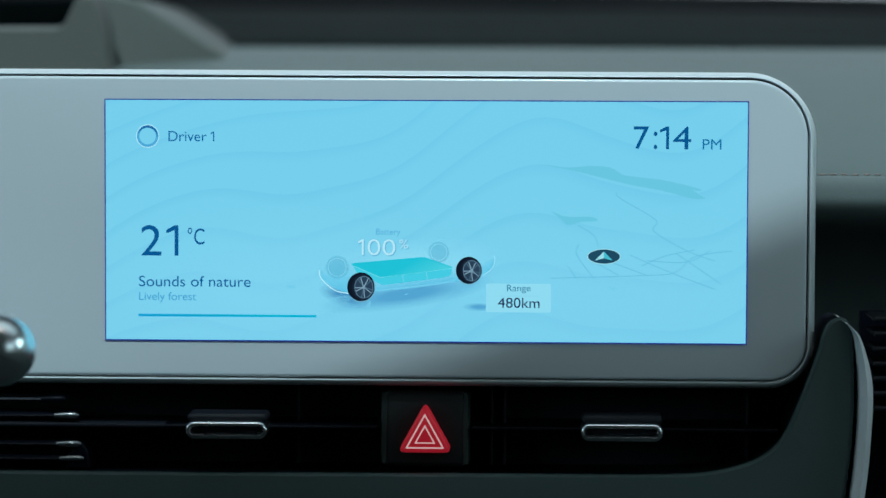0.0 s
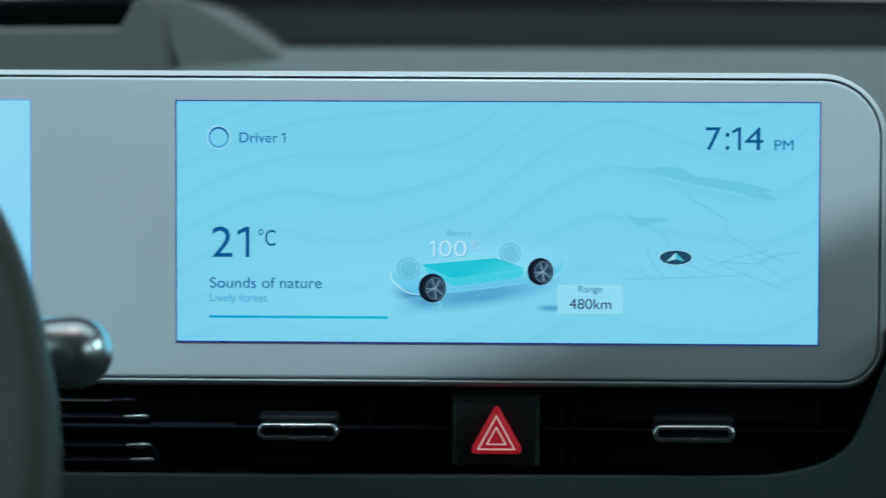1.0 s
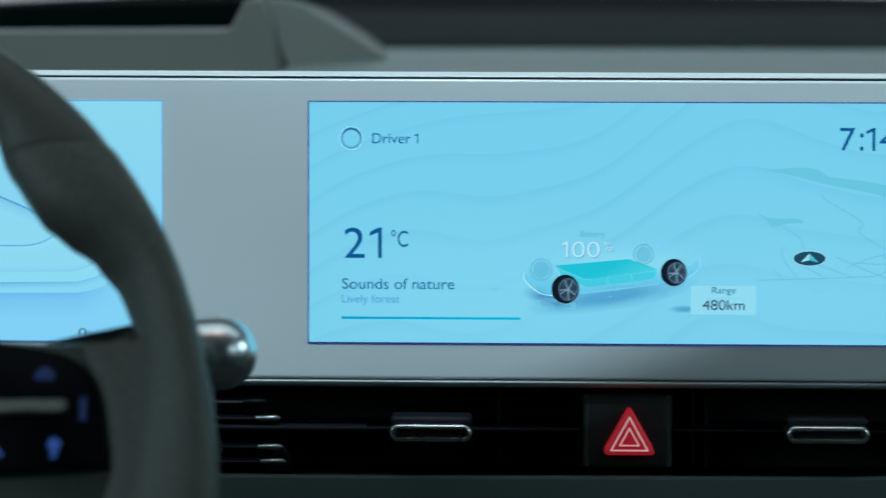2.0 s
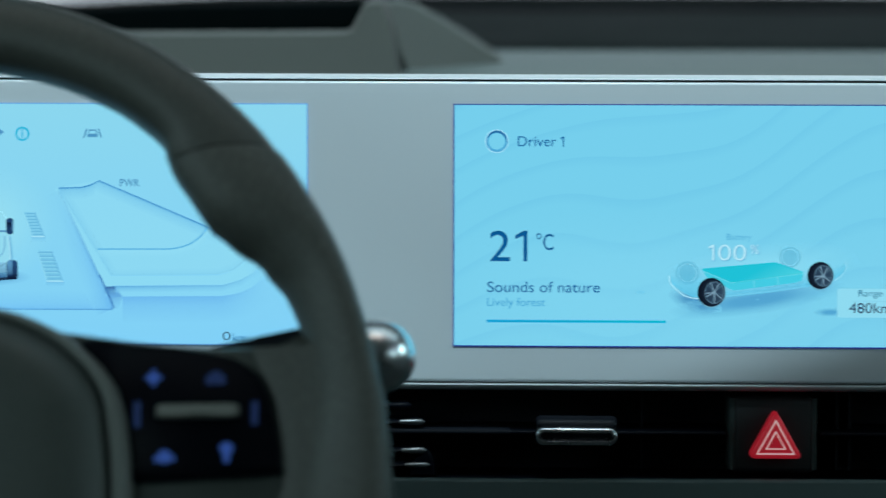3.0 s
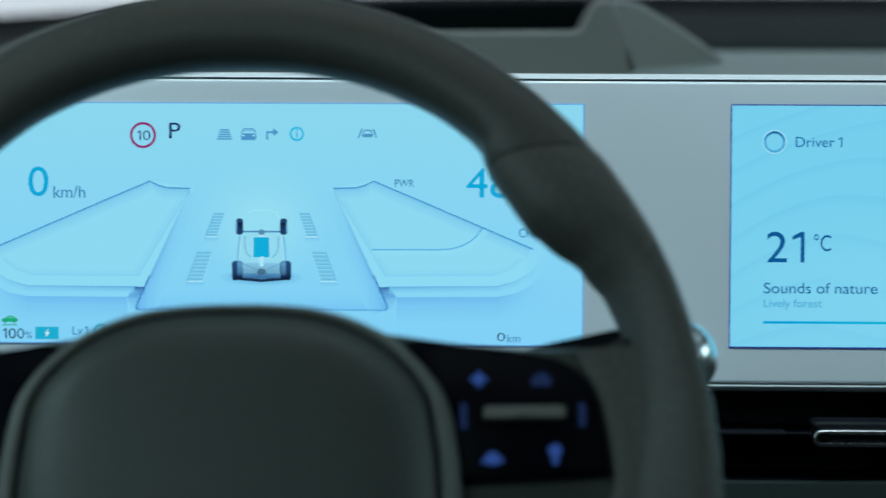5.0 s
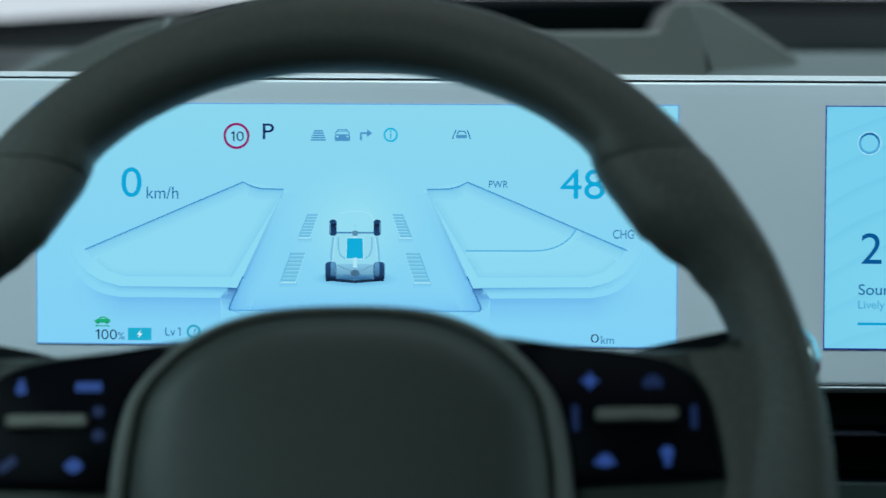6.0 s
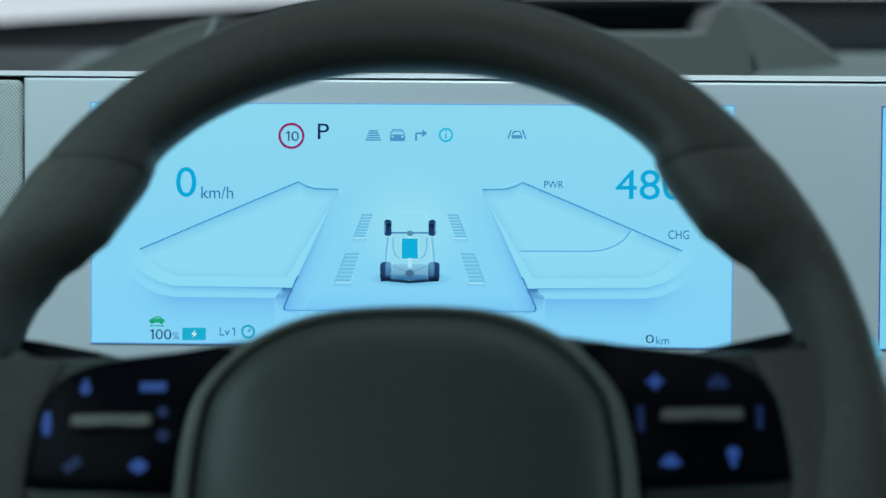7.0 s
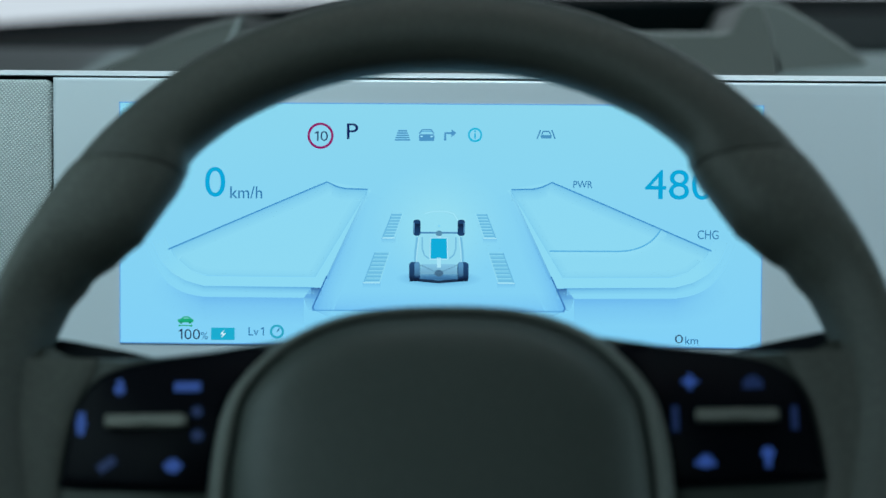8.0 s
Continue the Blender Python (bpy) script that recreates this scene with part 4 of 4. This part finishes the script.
def triangle(cx, cz, half, low, high, r, n=6):
    """Rounded triangle outline, point up."""
    pts = [Vector((cx, cz + high)), Vector((cx - half, cz - low)), Vector((cx + half, cz - low))]
    out = []
    for i in range(3):
        a, b, c = pts[i - 1], pts[i], pts[(i + 1) % 3]
        p, q = b + (a - b).normalized() * r, b + (c - b).normalized() * r
        for k in range(n + 1):
            t = k / n
            out.append(tuple((1 - t) ** 2 * p + 2 * t * (1 - t) * b + t * t * q))
    return out


HX, HZ = 0.0004, 0.9015
T = lambda k, y: at_y(triangle(HX, HZ, 0.0125 * k, 0.0070 * k, 0.0155 * k, 0.0036 * k), y)
part("button", loft([T(1.0, 0.008), T(1.0, -0.0030), T(0.97, -0.0040), T(0.90, -0.0044)], False, True), RED, hazard, "red triangular button")
for k, w in ((0.70, 0.095), (0.38, 0.085)):
    o = triangle(HX, HZ, 0.0128 * k, 0.0072 * k, 0.0160 * k, 0.0006)
    i_ = triangle(HX, HZ, 0.0128 * (k - w), 0.0072 * (k - w), 0.0160 * (k - w), 0.0005)
    part("triangle_print", loft([at_y(o, -0.0043), at_y(o, -0.0046), at_y(i_, -0.0046), at_y(i_, -0.0043)]), PINK, hazard, "pale printed triangle")

# ---- drive selector stalk ----
stalk = thing("selector_stalk", "brushed metal selector stalk with rounded knob", "stalk")


KY, KZ, KR = -0.112, 0.9509, 0.0157
knob = [(-0.196, 0.009), (-0.194, 0.012), (-0.189, 0.0142), (-0.183, 0.0152), (-0.176, KR)] + [(-0.174 + KR * math.sin(a), max(KR * math.cos(a), 0.0003)) for a in steps(0.1, math.pi / 2, 10)]
part("knob", lathe_x(knob, KY, KZ), KNOBM, stalk, "brushed metal knob", angle=60)
part("arm", loft([[(x, KY + r * math.cos(a), z + r * math.sin(a)) for a in steps(0, 2 * math.pi - math.pi / 10, 19)] for x, z, r in ((-0.300, 0.922, 0.008), (-0.270, 0.926, 0.0075), (-0.235, 0.937, 0.0070), (-0.212, 0.946, 0.0072), (-0.200, 0.950, 0.0080), (-0.193, KZ, 0.0082))], True, True), BLACK, stalk)
column = thing("steering_column", "black plastic steering column shroud behind the wheel", "steering column")
part("shroud", loft([[(-0.3507 + 0.058 * math.cos(a) * k, y, 0.860 + y * -0.30 + 0.040 * math.sin(a) * k) for a in steps(0, 2 * math.pi - math.pi / 12, 23)] for y, k in ((-0.165, 0.85), (-0.15, 1.0), (-0.05, 1.0), (0.05, 0.95))], True, True), BLACK, column)

# ---- steering wheel ----
TILT_W = 23.0
wheel = thing("steering_wheel", "dark grey leather two-spoke steering wheel with switch pods", "steering wheel", pose(-0.3507, -0.208, 0.9322, 90 - TILT_W, 0, 0) @ pose(0, 0, 0, 0, 0, 1.2))  # turned a little to the left


def wheel_in(th):
    """Inner radius of the rim at an angle in degrees; thumb grips swell it."""
    a = abs(((90 - th + 180) % 360) - 180)
    return along(a, ((0, 0.1512), (20, 0.1524), (32, 0.1524), (40, 0.1511), (43, 0.1498), (46.5, 0.1462), (50.5, 0.1432), (54, 0.1416), (57, 0.1414), (60, 0.1448), (65, 0.1522), (70, 0.1564), (76, 0.1580), (84, 0.1575), (100, 0.1540), (140, 0.148), (180, 0.142)))


def wheel_out(th):
    """Outer radius of the rim; it widens towards the flattened foot."""
    a = abs(((90 - th + 180) % 360) - 180)
    return along(a, ((0, 0.1815), (60, 0.1812), (75, 0.1822), (82, 0.1836), (90, 0.1868), (95, 0.1892), (101, 0.1920), (112, 0.1930), (126, 0.187), (142, 0.1815), (180, 0.174)))


def along(a, knots):
    for (a0, r0), (a1, r1) in zip(knots, knots[1:]):
        if a <= a1:
            t = (a - a0) / (a1 - a0)
            t = t * t * (3 - 2 * t) if abs(r1 - r0) > 0.002 else t
            return r0 + (r1 - r0) * t
    return knots[-1][1]


def dish(th):
    """How far the rim's inner edge lies back beside the spokes."""
    a = abs(((90 - th + 180) % 360) - 180)
    return along(a, ((0, 0.0), (54, 0.0), (72, 0.013), (110, 0.013), (130, 0.0), (180, 0.0)))


RIM_SHIFT = -0.0012  # the rim sits a hair off the hub's middle


def rim_arc(th0, th1, swell=0.0, skew0=0.0, skew1=0.0, n=64, m=24):
    loops = []
    for i, th in enumerate(steps(th0, th1, n)):
        ri, ro = wheel_in(th) - swell, wheel_out(th) + swell
        c, h = (ri + ro) / 2, (ro - ri) / 2
        edge = min(i, n - i)
        k = (0.975, 0.995, 1.0)[min(edge, 2)]
        loop = []
        for j in range(m):
            a = 2 * math.pi * j / m
            ca, sa = math.cos(a), math.sin(a)
            r = c + h * k * math.copysign(abs(ca) ** 0.78, ca)
            w = (0.0165 + swell) * k * math.copysign(abs(sa) ** 0.78, sa)
            f = (r - ri) / (ro - ri) - 0.5
            w -= dish(th) * (0.5 - f)
            t2 = th + f * (skew0 * math.exp(-(th - th0) / 7) + skew1 * math.exp(-(th1 - th) / 7))
            loop.append((RIM_SHIFT + r * math.cos(radians(t2)), r * math.sin(radians(t2)), w))
        loops.append(loop)
    return loft(loops, True, True)


part("upper_rim", rim_arc(41.8, 138.2, 0, -9, 9), LEATHER, wheel, "smooth dark grey leather upper rim", angle=70)
part("grip", rim_arc(-52, 41.5, 0.0003, 0, -9), GRIP, wheel, "perforated leather thumb grip", angle=70)
part("grip", rim_arc(138.5, 232, 0.0003, 9, 0), GRIP, wheel, "perforated leather thumb grip", angle=70)
part("lower_rim", rim_arc(232.6, 307.4), LEATHER, wheel, angle=70)


def plate(outline, w0, w1, bevel=0.0, bm=None):
    """A plate in the wheel's plane from w0 up to w1."""
    c = Vector((sum(p[0] for p in outline) / len(outline), sum(p[1] for p in outline) / len(outline)))
    inner = [Vector(p) + (c - Vector(p)).normalized() * bevel for p in outline]
    z = lambda pts, w: [(p[0], p[1], w) for p in pts]
    loops = [z(outline, w0), z(outline, w1 - bevel), z(inner, w1)] if bevel else [z(outline, w0), z(outline, w1)]
    return loft(loops, True, True, bm=bm)


for s in (1, -1):
    F = lambda pts: [(s * p[0], p[1]) for p in pts]
    spoke_line = F([(0.006, 0.0430), (0.026, 0.0440), (0.044, 0.0418), (0.0538, 0.0396), (0.0688, 0.0372), (0.088, 0.0341), (0.110, 0.0318), (0.125, 0.0313), (0.145, 0.0320), (0.158, 0.0325), (0.162, -0.02), (0.158, -0.050), (0.140, -0.058), (0.09, -0.050), (0.006, -0.045)])
    part("spoke", plate([tuple(v) for v in spline(spoke_line, 4, True)], -0.022, -0.002, 0.003), PADSKIN, wheel, "dark grey spoke", angle=60)
    pod_line = F([(0.0680, 0.0325), (0.0885, 0.0312), (0.109, 0.0288), (0.125, 0.0252), (0.1345, 0.0190), (0.140, 0.0090), (0.1428, -0.005), (0.1442, -0.0165), (0.1425, -0.0205), (0.112, -0.0222), (0.085, -0.0225), (0.075, -0.015), (0.066, 0.010)])
    pod = part("switch_pod", plate([tuple(v) for v in spline(pod_line, 4, True)], -0.004, 0.0012, 0.001), GLOSS, wheel, "black gloss switch pod", angle=60)
    bezel = [tuple(v) for v in spline(pod_line, 4, True)]
    cx, cy = sum(p[0] for p in bezel) / len(bezel), sum(p[1] for p in bezel) / len(bezel)
    grow = lambda k, w: [(cx + (p[0] - cx) * k, cy + (p[1] - cy) * k, w) for p in bezel]
    part("pod_bezel", loft([grow(1.030, -0.003), grow(1.022, 0.0006), grow(1.010, 0.0012), grow(0.995, 0.0004)]), BLACK, wheel, angle=60)
    roller = F([(0.1000, 0.0065), (0.1262, 0.0065), (0.1285, 0.0054), (0.1290, 0.0040), (0.1285, 0.0026), (0.1262, 0.0015), (0.1000, 0.0015), (0.0977, 0.0026), (0.0972, 0.0040), (0.0977, 0.0054)])
    part("roller", plate([tuple(v) for v in spline(roller, 4, True)], 0.0, 0.0045, 0.0012), SILVER, pod, "silver thumb roller")
    flank = []
    for v_, u_ in ((0.0300, 0.1335), (0.0280, 0.1338), (0.0240, 0.1352), (0.0180, 0.1385), (0.0090, 0.1425), (-0.005, 0.1452), (-0.0165, 0.1466), (-0.024, 0.1462), (-0.036, 0.143), (-0.055, 0.136)):
        r_ = math.sqrt(0.168 ** 2 - v_ ** 2) + s * RIM_SHIFT
        g_ = r_ - u_
        flank.append([(s * x, v_, w) for x, w in ((u_, -0.014), (u_, -0.0006), (u_ + 0.12 * g_, 0.0004), (u_ + 0.35 * g_, 0.0010), (u_ + 0.6 * g_, 0.0018), (u_ + 0.8 * g_, 0.0030), (r_, 0.0046), (r_, -0.014))])
    part("spoke_flank", loft(flank, True, True), GRIP, wheel, "grey leather flank between rim and switches", angle=60)
    paddle = F([(0.114, 0.0378), (0.125, 0.0408), (0.148, 0.0455), (0.162, 0.0475), (0.162, 0.0360), (0.140, 0.0330), (0.118, 0.0330)])
    part("shift_paddle", plate(paddle, -0.030, -0.024, 0.001), BLACK, wheel, "dark metal shift paddle")

# backlit symbols on the pods: strokes and discs
def disc(u, v, r, n=14):
    return [(u + r * math.cos(2 * math.pi * i / n), v + r * math.sin(2 * math.pi * i / n)) for i in range(n)]


def bar(u, v, w, h, turn=0):
    c, s = math.cos(radians(turn)), math.sin(radians(turn))
    return [(u + x * c - y * s, v + x * s + y * c) for x, y in ((-w / 2, -h / 2), (w / 2, -h / 2), (w / 2, h / 2), (-w / 2, h / 2))]


SYMBOLS = [
    ("star_symbol", ICON, [disc(0.0955, 0.0179, 0.0026), bar(0.0955, 0.0179, 0.008, 0.0014), bar(0.0955, 0.0179, 0.0014, 0.008)]),
    ("camera_symbol", ICON_DIM, [bar(0.1195, 0.0165, 0.0090, 0.0042), bar(0.1196, 0.0195, 0.005, 0.002)]),
    ("mode_symbol", ICON_DIM, [bar(0.0896, 0.0033, 0.003, 0.012)]),
    ("phone_symbol", ICON_DIM, [bar(0.1349, 0.0032, 0.003, 0.011)]),
    ("cruise_symbol", ICON, [disc(0.1006, -0.0136, 0.0032), bar(0.1005, -0.0146, 0.0095, 0.0022)]),
    ("voice_symbol", ICON, [disc(0.1243, -0.0106, 0.0030), bar(0.1243, -0.0141, 0.0026, 0.006)]),
    ("limit_symbol", ICON, [disc(-0.1238, 0.0171, 0.0026), bar(-0.1237, 0.0194, 0.0026, 0.005)]),
    ("distance_symbol", ICON, [bar(-0.0976, 0.0180, 0.012, 0.0044)]),
    ("volume_symbol", ICON, [bar(-0.1382, 0.0036, 0.0034, 0.011), disc(-0.1382, 0.0036, 0.0026)]),
    ("up_symbol", ICON_DIM, [disc(-0.0936, 0.0080, 0.0026)]),
    ("down_symbol", ICON_DIM, [disc(-0.0933, -0.0015, 0.0028)]),
    ("call_symbol", ICON_DIM, [bar(-0.1277, -0.0127, 0.009, 0.0045, 35)]),
    ("source_symbol", ICON, [disc(-0.1023, -0.0135, 0.0034), bar(-0.1023, -0.0135, 0.0085, 0.002)]),
]
pods = [o for o in wheel.children if o.name.startswith("switch_pod")]
for name, ink, shapes in SYMBOLS:
    b = bmesh.new()
    mid = Vector((sum(p[0] for sh in shapes for p in sh), sum(p[1] for sh in shapes for p in sh))) / sum(len(sh) for sh in shapes)
    for k, sh in enumerate(shapes):
        sh = [tuple(mid + (Vector(p) - mid) * 0.84) for p in sh]
        plate(sh, 0.0005, 0.00135 + 0.00004 * k, bm=b)
    part(name, b, ink, pods[0] if shapes[0][0][0] > 0 else pods[1], smooth=False)

# airbag cover and its frame
half = [(0.0, 0.0490), (0.0145, 0.0487), (0.030, 0.0472), (0.043, 0.0440), (0.054, 0.0393), (0.0645, 0.0330), (0.0755, 0.0225), (0.0830, 0.0105), (0.0868, -0.006), (0.0886, -0.025), (0.0880, -0.044), (0.081, -0.064), (0.063, -0.079), (0.034, -0.087)]
whole = half + [(0.0, -0.088)] + [(-x, y) for x, y in reversed(half[1:])]
pad_line = [tuple(v) for v in spline(whole, 5, True)]


def pad_loop(inset, w, k=1.0):
    """The cover's outline drawn in by a width that grows from the top to the sides, or shrunk by k."""
    out = []
    for (x, y), q in zip(pad_line, inward(pad_line, 1.0)):
        d = Vector(q) - Vector((x, y))
        e = inset * (0.66 + 0.44 * min(1, max(0, (0.050 - y) / 0.05)))
        p = Vector((x, y)) + d * e
        out.append((p.x * k, (p.y + 0.020) * k - 0.020, w))
    return out


part("pad_frame", loft([pad_loop(-0.001, -0.012), pad_loop(0, 0.001), pad_loop(0.0008, 0.0048), pad_loop(0.0024, 0.0074), pad_loop(0.0044, 0.0082), pad_loop(0.0060, 0.0074), pad_loop(0.0067, 0.0058), pad_loop(0.0068, -0.002)]), FRAME, wheel, "mid grey raised frame round the airbag cover", angle=60)
part("pad_gap", loft([pad_loop(0.0062, 0.0048), pad_loop(0.0090, 0.0048)]), SHADE, wheel, "dark joint round the airbag cover")
part("airbag_cover", loft([pad_loop(0.0079, -0.003), pad_loop(0.0080, 0.0050), pad_loop(0.0086, 0.0074), pad_loop(0.0098, 0.0092), pad_loop(0.0120, 0.0114), pad_loop(0.0155, 0.0140), pad_loop(0.0200, 0.0162), pad_loop(0.0250, 0.0176), pad_loop(0.0250, 0.0186, 0.84), pad_loop(0.0250, 0.0192, 0.5), pad_loop(0.0250, 0.0194, 0.05)], False, True), PADSKIN, wheel, "dark grey moulded airbag cover", angle=60)
